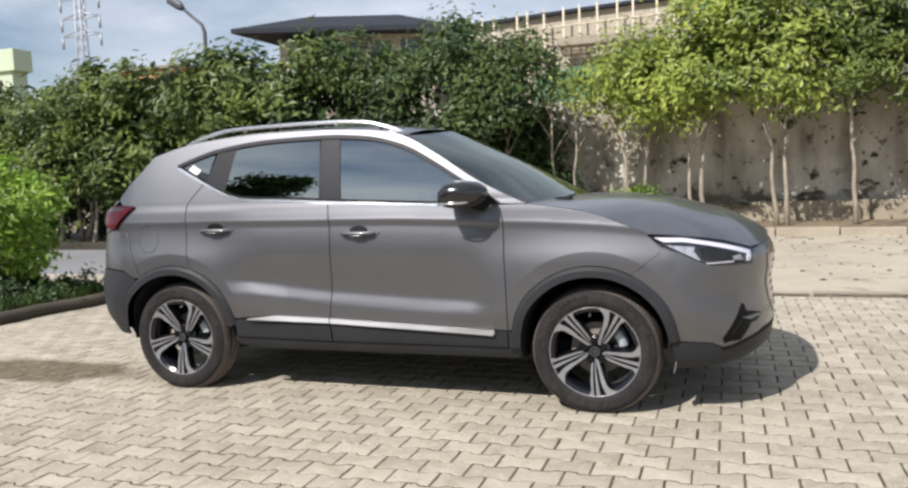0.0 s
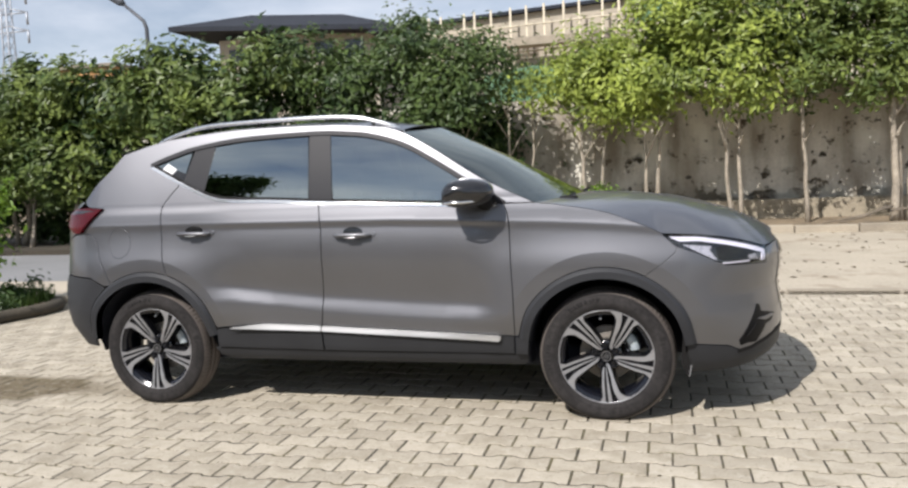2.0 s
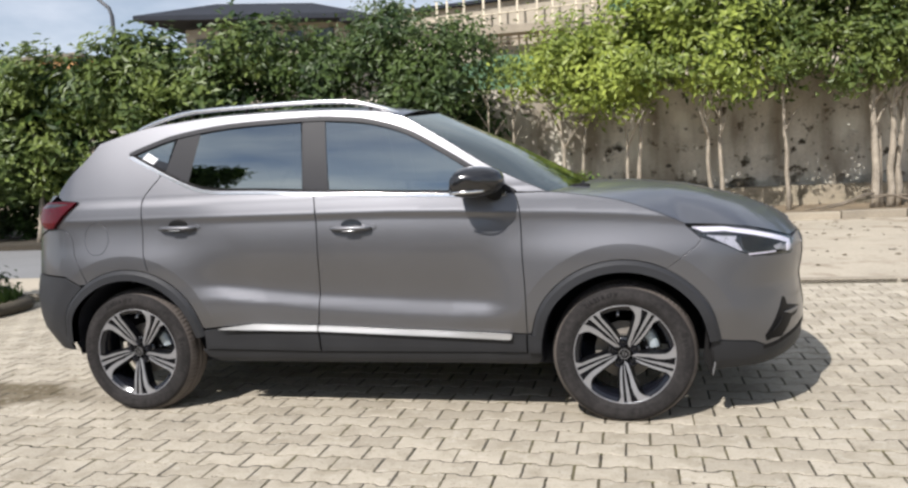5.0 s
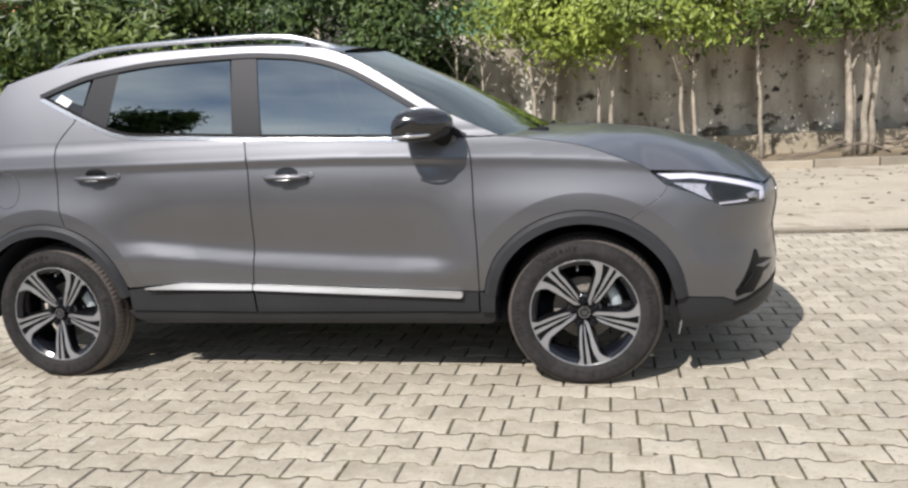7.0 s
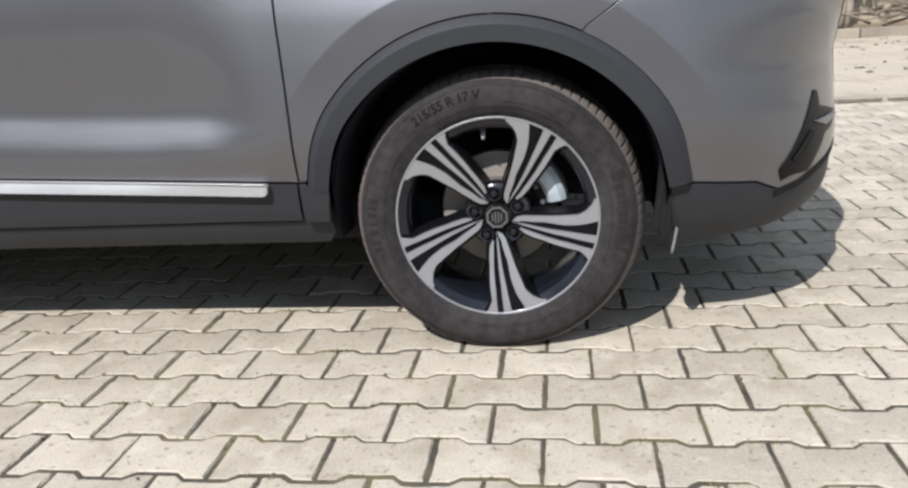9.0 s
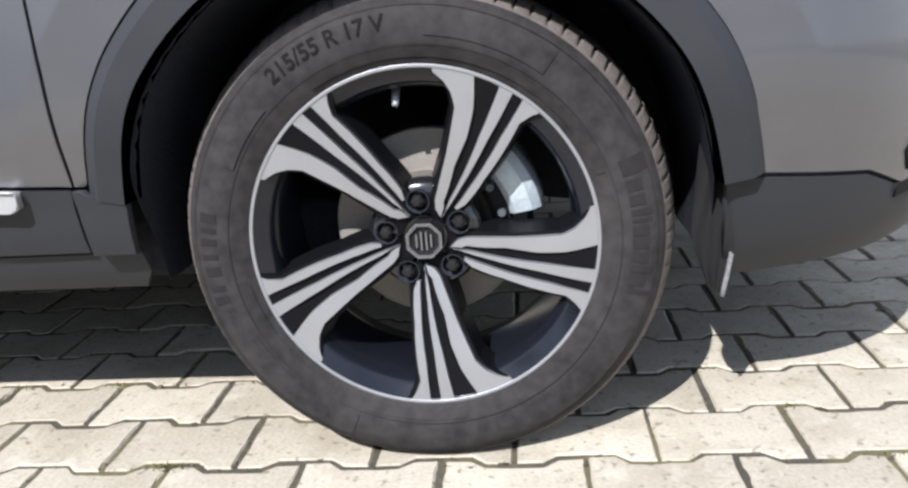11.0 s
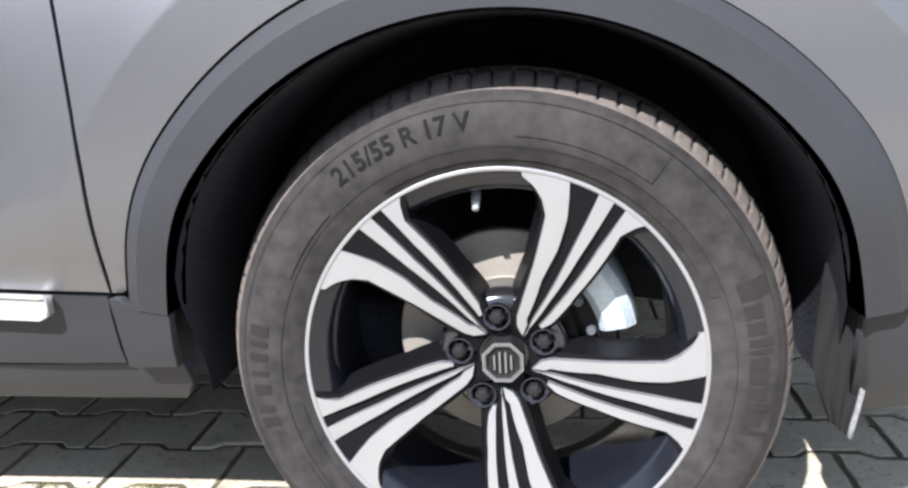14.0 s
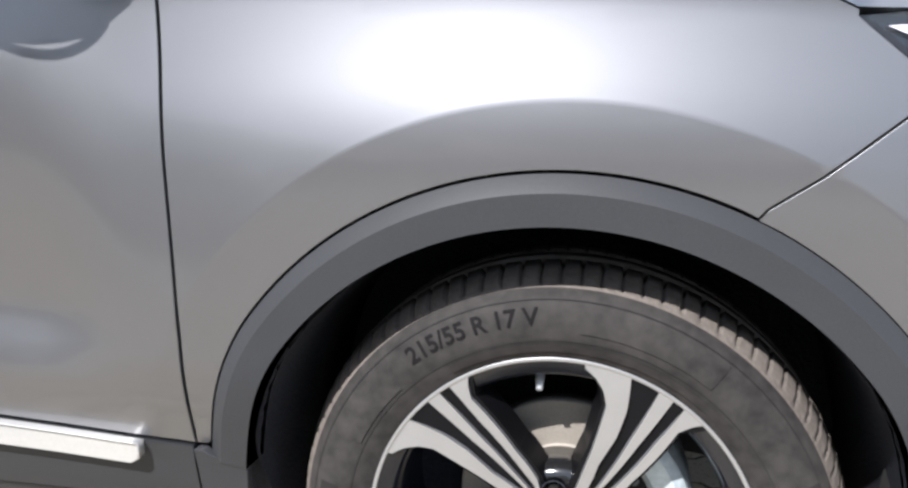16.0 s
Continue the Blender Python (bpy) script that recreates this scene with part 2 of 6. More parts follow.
damp(PAVER, (-3.95, 0.22, 0.0), (0.75, 0.28, 5.0), (0.125, 0.098, 0.058))
layer(PAVER, (0.25, 0.215, 0.155), (7, 7, 7), 0.50, 0.74, 0.6, 6, True)
layer(PAVER, (0.13, 0.11, 0.08), (75, 75, 75), 0.60, 0.72, 0.65, 3, True)
layer(PAVER, (0.58, 0.54, 0.46), (22, 22, 22), 0.56, 0.72, 0.35, 4, True)
JOINT = surface("joint_sand", (0.060, 0.052, 0.038), 0.98, vary=0.3, scale=6, fine=80, bump=0.4)
layer(JOINT, (0.13, 0.112, 0.055), (5, 5, 5), 0.46, 0.60, 0.85, 4)
DEBRIS = leafy("earth_crumbs", (0.035, 0.030, 0.018), (0.20, 0.16, 0.10), 0.9)
MOSS = leafy("moss", (0.06, 0.066, 0.02), (0.21, 0.20, 0.07), 0.9)
ASPHALT = surface("asphalt", (0.21, 0.21, 0.21), 0.95, vary=0.12, scale=0.7, fine=60, bump=0.3)
DARK_ASPHALT = surface("dark_asphalt", (0.05, 0.05, 0.052), 0.95, vary=0.15, scale=0.7, fine=60, bump=0.3)
CONCRETE = stained("old_concrete", (0.43, 0.38, 0.30), (0.24, 0.19, 0.135), 1.4, 0.54, 0.72)
KERB = surface("kerb_concrete", (0.30, 0.26, 0.20), 0.92, vary=0.2, scale=2.5, fine=50, bump=0.4, per_piece=0.3)
# Soil with the hedge's shade put into its colour.
SHADED_SOIL = surface("shaded_soil", (0.055, 0.046, 0.033), 0.98, vary=0.3, scale=2, fine=30, bump=0.6)
DARK_KERB = surface("dark_kerb", (0.062, 0.052, 0.037), 0.95, vary=0.3, scale=3, fine=40, bump=0.5)
SOIL = surface("dry_soil", (0.22, 0.17, 0.11), 0.98, vary=0.3, scale=2, fine=30, bump=0.6)
WALL = stained("weathered_wall", (0.60, 0.555, 0.475), (0.050, 0.044, 0.034), 3.3, 0.565, 0.615, 0.5, band=(0.40, 0.53, 0.70))
layer(WALL, (0.70, 0.67, 0.58), (1.3, 1.3, 1.6), 0.48, 0.58, 0.65)
layer(WALL, (0.17, 0.135, 0.095), (1.7, 1.7, 0.38), 0.46, 0.68, 0.85)
layer(WALL, (0.27, 0.23, 0.17), (0.55, 0.55, 0.8), 0.48, 0.70, 0.7)
layer(WALL, (0.045, 0.038, 0.030), (6.0, 6.0, 5.0), 0.66, 0.70, 0.85, 3)
PLINTH = stained("mossy_plinth", (0.36, 0.31, 0.23), (0.05, 0.048, 0.03), 1.9, 0.5, 0.68, 0.5)
BARK = surface("bark", (0.33, 0.285, 0.225), 0.95, vary=0.28, scale=5, fine=45, bump=0.6)
DEAD_WOOD = surface("dead_wood", (0.17, 0.14, 0.105), 0.95, vary=0.3, scale=5, fine=45, bump=0.6)
LEAF = leafy("green_leaves", (0.034, 0.074, 0.022), (0.25, 0.31, 0.075))
LEAF_BRIGHT = leafy("bright_green_leaves", (0.07, 0.15, 0.018), (0.36, 0.54, 0.07))
LEAF_DEEP = leafy("deep_green_leaves", (0.016, 0.042, 0.014), (0.13, 0.19, 0.048))
LEAF_LIGHT = leafy("yellow_green_leaves", (0.06, 0.105, 0.020), (0.47, 0.545, 0.11))
# A dark green of its own; also carries shade inside and under the hedge.
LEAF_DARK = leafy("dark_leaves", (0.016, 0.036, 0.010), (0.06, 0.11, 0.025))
GRASS = leafy("grass", (0.03, 0.07, 0.012), (0.10, 0.16, 0.03), 0.7)
ROOF_DARK = surface("dark_roof_sheet", (0.034, 0.038, 0.047), 0.9, spec=0.15, vary=0.12, scale=1, fine=9)
RENDER_BEIGE = surface("beige_render", (0.44, 0.39, 0.31), 0.9, vary=0.1, scale=0.6, fine=8)
RENDER_ORANGE = surface("orange_render", (0.62, 0.33, 0.14), 0.9, vary=0.1, scale=0.4, fine=6)
RENDER_GREEN = surface("pale_green_render", (0.50, 0.58, 0.42), 0.9, vary=0.08, scale=0.4, fine=6)
SHUTTER = surface("dusty_shutter", (0.27, 0.235, 0.19), 0.8, vary=0.15, scale=1, fine=12)
BAMBOO = surface("bamboo_pole", (0.60, 0.53, 0.40), 0.7, vary=0.15, scale=2, fine=20)
NET = surface("green_net", (0.13, 0.24, 0.14), 0.9, vary=0.2, scale=3, fine=30)
GALV = surface("galvanised_steel", (0.40, 0.42, 0.45), 0.5, 0.5, vary=0.1, scale=2, fine=20)
DARK_METAL = surface("dark_painted_steel", (0.07, 0.075, 0.085), 0.5, vary=0.1, scale=2, fine=20)
WOODS = leafy("far_woods_leaves", (0.03, 0.06, 0.02), (0.09, 0.14, 0.045), 0.8)

# ---- mesh helpers ----


def mesh_of(name, verts, faces, material, smooth=True, normals=None):
    me = bpy.data.meshes.new(name)
    me.from_pydata([tuple(map(float, v)) for v in verts], [], faces)
    me.materials.append(material)
    if smooth:
        me.shade_smooth()
    if normals is not None:
        me.normals_split_custom_set_from_vertices([tuple(map(float, v)) for v in normals])
    return me


def bm_mesh(name, bm, material, smooth=True):
    me = bpy.data.meshes.new(name)
    bmesh.ops.recalc_face_normals(bm, faces=bm.faces)
    bm.to_mesh(me)
    bm.free()
    me.materials.append(material)
    if smooth:
        me.shade_smooth()
    return me


def link(name, me, parent=None, label="", m=None):
    ob = new(name, me)
    ob.parent = parent
    if m is not None:
        ob.matrix_basis = m
    if label:
        tagged(ob, label)
    return ob


def rbox(size, bevel=0.01, segments=2, at=(0, 0, 0)):
    bm = bmesh.new()
    bmesh.ops.create_cube(bm, size=1.0, matrix=Matrix.Translation(at) @ Matrix.Diagonal((*size, 1)))
    if bevel:
        bmesh.ops.bevel(bm, geom=bm.edges[:], offset=bevel, segments=segments, affect="EDGES", profile=0.5)
    return bm


def flat_box(name, size, bevel, material, at=(0, 0, 0)):
    me = bm_mesh(name, rbox(size, bevel, 2, at), material, False)
    return me


def tube(points, radii, sides=8, cap=True):
    """Rings along a polyline: vertices and faces."""
    verts, faces = [], []
    pts = [Vector(p) for p in points]
    for i, p in enumerate(pts):
        d = (pts[min(i + 1, len(pts) - 1)] - pts[max(i - 1, 0)]).normalized()
        a = d.cross(Vector((0, 1, 0)) if abs(d.y) < 0.9 else Vector((1, 0, 0))).normalized()
        b = d.cross(a)
        r = radii[i] if isinstance(radii, list) else radii
        ra, rb = r if isinstance(r, tuple) else (r, r)
        for k in range(sides):
            t = 2 * math.pi * k / sides
            verts.append(p + a * (math.cos(t) * ra) + b * (math.sin(t) * rb))
    for i in range(len(pts) - 1):
        for k in range(sides):
            k2 = (k + 1) % sides
            faces.append((i * sides + k, i * sides + k2, (i + 1) * sides + k2, (i + 1) * sides + k))
    if cap:
        faces.append(tuple(range(sides))[::-1])
        faces.append(tuple((len(pts) - 1) * sides + k for k in range(sides)))
    return verts, faces


def merged(pieces):
    verts, faces = [], []
    for v, f in pieces:
        o = len(verts)
        verts += list(v)
        faces += [tuple(i + o for i in q) for q in f]
    return verts, faces


def curve(pts, step=0.02):
    """A smooth curve through points (centripetal enough for gentle shapes), at even steps."""
    p = np.array(pts, float)
    q = np.vstack([2 * p[0] - p[1], p, 2 * p[-1] - p[-2]])
    out = []
    for i in range(1, len(q) - 2):
        a, b, c, d = q[i - 1:i + 3]
        n = max(2, int(np.linalg.norm(c - b) / step))
        for k in range(n):
            t = k / n
            out.append(0.5 * (2 * b + (c - a) * t + (2 * a - 5 * b + 4 * c - d) * t * t + (3 * b - a - 3 * c + d) * t ** 3))
    out.append(p[-1])
    return [tuple(v) for v in out]


def straight(pts, step=0.02):
    out = []
    for a, b in zip(pts, pts[1:]):
        a, b = np.array(a, float), np.array(b, float)
        n = max(1, int(np.linalg.norm(b - a) / step))
        out += [tuple(a + (b - a) * k / n) for k in range(n)]
    out.append(tuple(pts[-1]))
    return out


def lathe(profile, segments, inner=None):
    """Turn a profile of (radius, y) round the y axis. inner(i, j, r, y) may shift a vertex."""
    verts, faces = [], []
    n = len(profile)
    for j in range(segments):
        t = 2 * math.pi * j / segments
        for i, (r, y) in enumerate(profile):
            if inner:
                r, y = inner(i, j, r, y)
            verts.append((r * math.cos(t), y, r * math.sin(t)))
    for j in range(segments):
        j2 = (j + 1) % segments
        for i in range(n - 1):
            faces.append((j * n + i, j * n + i + 1, j2 * n + i + 1, j2 * n + i))
    return verts, faces

# ---- the car: outer skin as a sheet wrapped round the plan, over (u, z) ----
YC, HUB, BASE, WR = 0.86, 0.325, -2.585, 0.334   # centre plane, hub height, rear axle, tyre radius
XF0, AF, NF = 0.35, 0.555, 2.5                   # front bend
XR0, AR, NR = -2.60, 0.82, 3.6                   # rear bend


def bend(x0, a, n, sign):
    th = np.linspace(0, math.pi / 2, 400)
    x = x0 + sign * a * np.sin(th) ** (2 / n)
    y = YC - YC * np.cos(th) ** (2 / n)
    s = np.r_[0, np.cumsum(np.hypot(np.diff(x), np.diff(y)))]
    even = np.linspace(0, s[-1], 300)
    x, y = np.interp(even, s, x), np.interp(even, s, y)
    return even, x, y


FS, FX, FY = bend(XF0, AF, NF, 1)
RS, RX, RY = bend(XR0, AR, NR, -1)
UF, UR = XF0 + FS[-1], XR0 - RS[-1]               # u of the front's and the rear's middle


def U(x):
    """The u of a place x on the side, round the bends too."""
    if x > XF0:
        return XF0 + float(np.interp(x, FX, FS))
    if x < XR0:
        return XR0 - float(np.interp(-x, -RX, RS))
    return x


def soft_table(zs, ds, sigma):
    grid = np.linspace(0.0, 2.0, 2001)
    raw = np.interp(grid, zs, ds)
    k = np.exp(-0.5 * (np.arange(-60, 61) * 0.001 / sigma) ** 2)
    return grid, np.convolve(np.pad(raw, 60, mode="edge"), k / k.sum(), mode="valid")


UPZ = np.linspace(1.10, 1.70, 31)


def upper_y(z):
    """Lean of the side glass and pillars."""
    return 0.004 + 0.25 * (z - 1.13) + 0.20 * (z - 1.13) ** 2


def section(anchor, value, slopes):
    """A flank section from its leans: (height, slope) pairs, each slope holding down to the next height."""
    zs, ds = [slopes[0][0]], [0.0]
    for (z0, s), (z1, _) in zip(slopes, slopes[1:]):
        zs.append(z1)
        ds.append(ds[-1] + s * (z1 - z0))
    zs, ds = np.array(zs[::-1]), np.array(ds[::-1])
    return list(zs), list(ds - np.interp(anchor, zs, ds) + value)


def blended(anchors, step=0.01):
    """Leans that pass evenly from one height to the next, as steps for section()."""
    z = np.arange(anchors[0][0], anchors[-1][0] + 1e-9, -step)
    a = np.array(anchors)[::-1]
    return [(float(v), float(np.interp(v - step / 2, a[:, 0], a[:, 1]))) for v in z]


SILL = [(0.485, -0.05), (0.43, -0.22), (0.36, -0.40), (0.30, -0.75), (0.22, -0.9), (0.15, 0)]
_door = soft_table(*section(0.75, -0.025, [(1.10, -0.26)] + blended([(0.998, 0.18), (0.95, 0.14), (0.90, 0.07), (0.84, -0.02), (0.78, -0.08), (0.70, -0.12), (0.64, -0.12), (0.60, -0.06)]) + [(0.59, 0.06), (0.578, 0.18), (0.565, 0.27), (0.508, 0.03)] + SILL), 0.007)[1]
_plain = soft_table(*section(0.75, -0.025, [(1.10, -0.10), (0.995, 0.05)] + blended([(0.97, 0.05), (0.88, 0.06), (0.78, 0.02), (0.66, 0.0)]) + [(0.65, 0.01), (0.56, 0.05)] + SILL), 0.010)[1]
_roof = [float(v) for v in UPZ[2:]]
_high = soft_table([1.0, 1.022, 1.030, 1.095, 1.125] + _roof, [-0.0270, -0.0295, -0.0285, -0.0085, 0.000] + [float(upper_y(v)) for v in UPZ[2:]], 0.004)[1]
SG = np.linspace(0.0, 2.0, 2001)
_low_shoulder = soft_table([1.0, 1.022, 1.030, 1.095, 1.125] + _roof, [-0.0250, -0.0262, -0.0258, -0.0105, 0.000] + [float(upper_y(v)) for v in UPZ[2:]], 0.005)[1]


def joined(low, _high):
    """Lower section carried on by the shoulder and the glass's lean above the crease."""
    k = int(np.argmin(np.abs(SG - 1.020)))
    shift = (low[k] - _high[k]) * np.clip((1.16 - SG) / 0.12, 0, 1)
    return np.where(SG < 1.020, low, _high + shift)


SD, SP = joined(_door, _high), joined(_plain, _low_shoulder)


def ease(v, a, b):
    t = np.clip((v - a) / (b - a), 0, 1)
    return t * t * (3 - 2 * t)


def crease_rise(u):
    """How far the shoulder crease lies above its mean height along the car."""
    return np.interp(u, [-2.3, -1.5, -1.1, -0.75, -0.45, -0.27, -0.1, 0.05, 0.2, 0.32, 0.5], [0.020, 0.016, 0.014, 0.004, -0.012, -0.018, -0.027, -0.037, -0.052, -0.072, -0.085])


def band_rise(u):
    """The same for the bright fold low on the doors, which climbs to the rear."""
    return np.interp(u, [-2.05, -1.87, -1.5, -1.05, -0.55], [0.112, 0.092, 0.056, 0.030, 0.008])


def flank(u, z):
    """Inward offset of the flank's section."""
    u, z = np.asarray(u, float), np.asarray(z, float)
    zz = z - crease_rise(u) * ease(z, 0.78, 0.96) * (1 - ease(z, 1.06, 1.18)) - band_rise(u) * ease(z, 0.40, 0.60) * (1 - ease(z, 0.66, 0.92))
    door = ease(u, -2.30, -1.95) * (1 - ease(u, -0.66, -0.50))
    return np.interp(zz, SG, SD) * door + np.interp(zz, SG, SP) * (1 - door)


def upper(u, z):
    """Shift that carries the glass's lean on below the belt."""
    return np.where(z < 1.20, upper_y(z) - flank(u, z), 0.0)


FG, FD = soft_table([0.15, 0.25, 0.32, 0.45, 0.56, 0.64, 0.74, 0.80, 0.86, 0.93], [0.10, 0.05, 0.012, 0.0, 0.012, 0.022, 0.004, 0.002, 0.03, 0.10], 0.012)
RG, RD = soft_table([0.2, 0.30, 0.44, 0.52, 0.62, 0.70, 0.74, 1.0, 1.12, 1.2, 1.46, 1.6], [0.30, 0.20, 0.035, 0.01, 0.0, 0.01, 0.03, 0.07, 0.11, 0.25, 0.50, 0.64], 0.012)


def skin(u, z, off=0.0):
    """The skin's place; off: metres inward."""
    u, z = np.asarray(u, float), np.asarray(z, float)
    x, y = u.copy() if u.ndim else np.array(u), np.zeros_like(u)
    nx, ny = np.zeros_like(u), -np.ones_like(u)
    f, r = u > XF0, u < XR0
    x = np.where(f, np.interp(u - XF0, FS, FX), np.where(r, np.interp(XR0 - u, RS, RX), u))
    y = np.where(f, np.interp(u - XF0, FS, FY), np.where(r, np.interp(XR0 - u, RS, RY), 0))
    e = 0.004
    xf = (np.interp(u - XF0 + e, FS, FX) - np.interp(u - XF0 - e, FS, FX))
    yf = (np.interp(u - XF0 + e, FS, FY) - np.interp(u - XF0 - e, FS, FY))
    xr = (np.interp(XR0 - u + e, RS, RX) - np.interp(XR0 - u - e, RS, RX))
    yr = (np.interp(XR0 - u + e, RS, RY) - np.interp(XR0 - u - e, RS, RY))
    lf, lr = np.hypot(xf, yf) + 1e-9, np.hypot(xr, yr) + 1e-9
    nx = np.where(f, yf / lf, np.where(r, -yr / lr, 0))
    ny = np.where(f, -xf / lf, np.where(r, xr / lr, -1))
    ds = flank(u, z) + 0.012 * (np.clip(np.abs(u + 1.2) - 1.3, 0, None)) ** 2
    for xw in (0.0, BASE):
        rr = np.hypot(u - xw, z - HUB)
        outer = 0.025 * np.clip(1 - (rr - 0.530) / 0.32, 0, 1) ** 1.2
        inner = 0.025 - 0.040 * np.clip(0.530 - rr, 0, 0.075)
        sharp = ease(rr, 0.524, 0.536)
        ds = ds - (inner * (1 - sharp) + outer * sharp) * ease(z, 0.40, 0.56) * (1 - ease(z, 0.78, 1.08))
    wf, wr = ease(u, XF0, XF0 + 0.55), ease(-u, -XR0 + 0.30, -XR0 + 1.05)
    d = ds * (1 - wf) * (1 - wr) + np.interp(z, FG, FD) * wf + np.interp(z, RG, RD) * wr + off
    return np.stack([x - nx * d, y - ny * d, z], -1)


def skin_normal(u, z, more=None):
    e = 0.002
    f = (lambda u, z: skin(u, z)) if more is None else (lambda u, z: skin(u, z, more(u, z)))
    a, b = f(u + e, z) - f(u - e, z), f(u, z + e) - f(u, z - e)
    n = np.cross(a, b)
    return n / np.linalg.norm(n, axis=-1, keepdims=True)


def shrink(poly, d):
    """Move an outline inward by d."""
    p = np.array(poly)
    q = p - np.roll(p, 1, 0), np.roll(p, -1, 0) - p
    area = 0.5 * np.sum(p[:, 0] * np.roll(p[:, 1], -1) - np.roll(p[:, 0], -1) * p[:, 1])
    n = [np.stack([-v[:, 1], v[:, 0]], -1) / (np.linalg.norm(v, axis=1, keepdims=True) + 1e-9) for v in q]
    m = n[0] + n[1]
    m /= np.maximum(np.linalg.norm(m, axis=1, keepdims=True), 0.4)
    return p + m * d * (1 if area > 0 else -1)


def inside(pts, poly):
    x, z = pts[:, 0], pts[:, 1]
    res = np.zeros(len(pts), bool)
    for (x1, z1), (x2, z2) in zip(poly, np.roll(poly, -1, 0)):
        c = (z1 > z) != (z2 > z)
        with np.errstate(divide="ignore", invalid="ignore"):
            res ^= c & (x < (x2 - x1) * (z - z1) / (z2 - z1 + 1e-12) + x1)
    return res


from mathutils.geometry import delaunay_2d_cdt


def tidy(poly, least=0.004):
    out = []
    for p in poly:
        if not out or math.hypot(p[0] - out[-1][0], p[1] - out[-1][1]) > least:
            out.append(p)
    if math.hypot(out[0][0] - out[-1][0], out[0][1] - out[-1][1]) < least:
        out.pop()
    return out


def panel_mesh(name, poly, material, off=0.0, gap=0.0032, flange=0.016, step=0.022, left=False, crease=False, extra_off=None):
    """One pressed panel: the skin inside an outline in (u, z), its edge turned inward."""
    poly = shrink(tidy(poly), gap)
    lo, hi = poly.min(0), poly.max(0)
    gx, gz = np.meshgrid(np.arange(lo[0], hi[0], step), np.arange(lo[1], hi[1], step * 0.7))
    pts = np.stack([gx.ravel(), gz.ravel()], -1)
    pts = pts[inside(pts, poly)]
    extra = []
    if crease:
        xs = np.arange(lo[0], hi[0], 0.012)
        lines = [np.c_[xs, zc + crease_rise(xs)] for zc in (0.985, 0.998, 1.010, 1.019, 1.027, 1.036)] + [np.c_[xs, zc + band_rise(xs)] for zc in (0.478, 0.488, 0.498, 0.508, 0.565, 0.580, 0.595)] + [np.c_[xs, np.full(len(xs), zc)] for zc in (1.100, 1.130, 1.145, 1.16)]
        for line in lines:
            if len(pts):
                pts = pts[np.abs(pts[:, 1] - np.interp(pts[:, 0], line[:, 0], line[:, 1])) > 0.005]
        rows = np.vstack(lines)
        rings = []
        for xw in (0.0, BASE):
            pts = pts[np.abs(np.hypot(pts[:, 0] - xw, pts[:, 1] - HUB) - 0.530) > 0.028]
            rows = rows[np.abs(np.hypot(rows[:, 0] - xw, rows[:, 1] - HUB) - 0.530) > 0.028]
            for q in (0.508, 0.519, 0.526, 0.533, 0.540, 0.552):
                rings += [(xw + q * math.cos(t), HUB + q * math.sin(t)) for t in np.linspace(0, math.pi, 130)]
        extra = np.vstack([rows, np.array(rings)])
        extra = extra[inside(extra, poly)]
        if len(extra):
            far = np.array([np.min(np.hypot(*(poly - p).T)) for p in extra])
            extra = extra[far > 0.006]
    if len(pts):
        near = np.array([np.min(np.hypot(*(poly - p).T)) for p in pts])
        pts = pts[near > step * 0.45]
    if len(extra):
        pts = np.vstack([pts, extra])
    n = len(poly)
    v2 = [Vector(p) for p in np.vstack([poly, pts])]
    co, _, tris, *_ = delaunay_2d_cdt(v2, [(i, (i + 1) % n) for i in range(n)], [], 1, 1e-6)
    uv = np.array([tuple(c) for c in co])
    verts, norms = skin(uv[:, 0], uv[:, 1], off), skin_normal(uv[:, 0], uv[:, 1], extra_off)
    if extra_off is not None:
        verts = skin(uv[:, 0], uv[:, 1], off + extra_off(uv[:, 0], uv[:, 1]))
    faces = []
    for t in tris:
        a, b, c = (uv[i] for i in t[:3])
        faces.append(tuple(t) if np.cross(b - a, c - a) > 0 else tuple(t)[::-1])
    verts, norms = list(verts), list(norms)
    if flange:
        out = shrink(poly, -0.001) - poly
        out /= np.linalg.norm(out, axis=1, keepdims=True) + 1e-9
        top, low = skin(poly[:, 0], poly[:, 1], off), skin(poly[:, 0], poly[:, 1], off + flange)
        far = skin(poly[:, 0] + out[:, 0] * 0.01, poly[:, 1] + out[:, 1] * 0.01, off)
        side = far - top
        side /= np.linalg.norm(side, axis=1, keepdims=True) + 1e-9
        o = len(verts)
        nn = skin_normal(poly[:, 0], poly[:, 1])
        mid = skin(poly[:, 0] + out[:, 0] * 0.0012, poly[:, 1] + out[:, 1] * 0.0012, off + 0.0022)
        verts += list(top) + list(mid) + list(low)
        norms += list(nn) + list(side) + list(side)
        area = 0.5 * np.sum(poly[:, 0] * np.roll(poly[:, 1], -1) - np.roll(poly[:, 0], -1) * poly[:, 1])
        for k in (0, n):
            for i in range(n):
                j = (i + 1) % n
                q = (o + k + i, o + k + n + i, o + k + n + j, o + k + j)
                faces.append(q if area > 0 else q[::-1])
    if left:
        verts = [(v[0], 2 * YC - v[1], v[2]) for v in verts]
        norms = [(v[0], -v[1], v[2]) for v in norms]
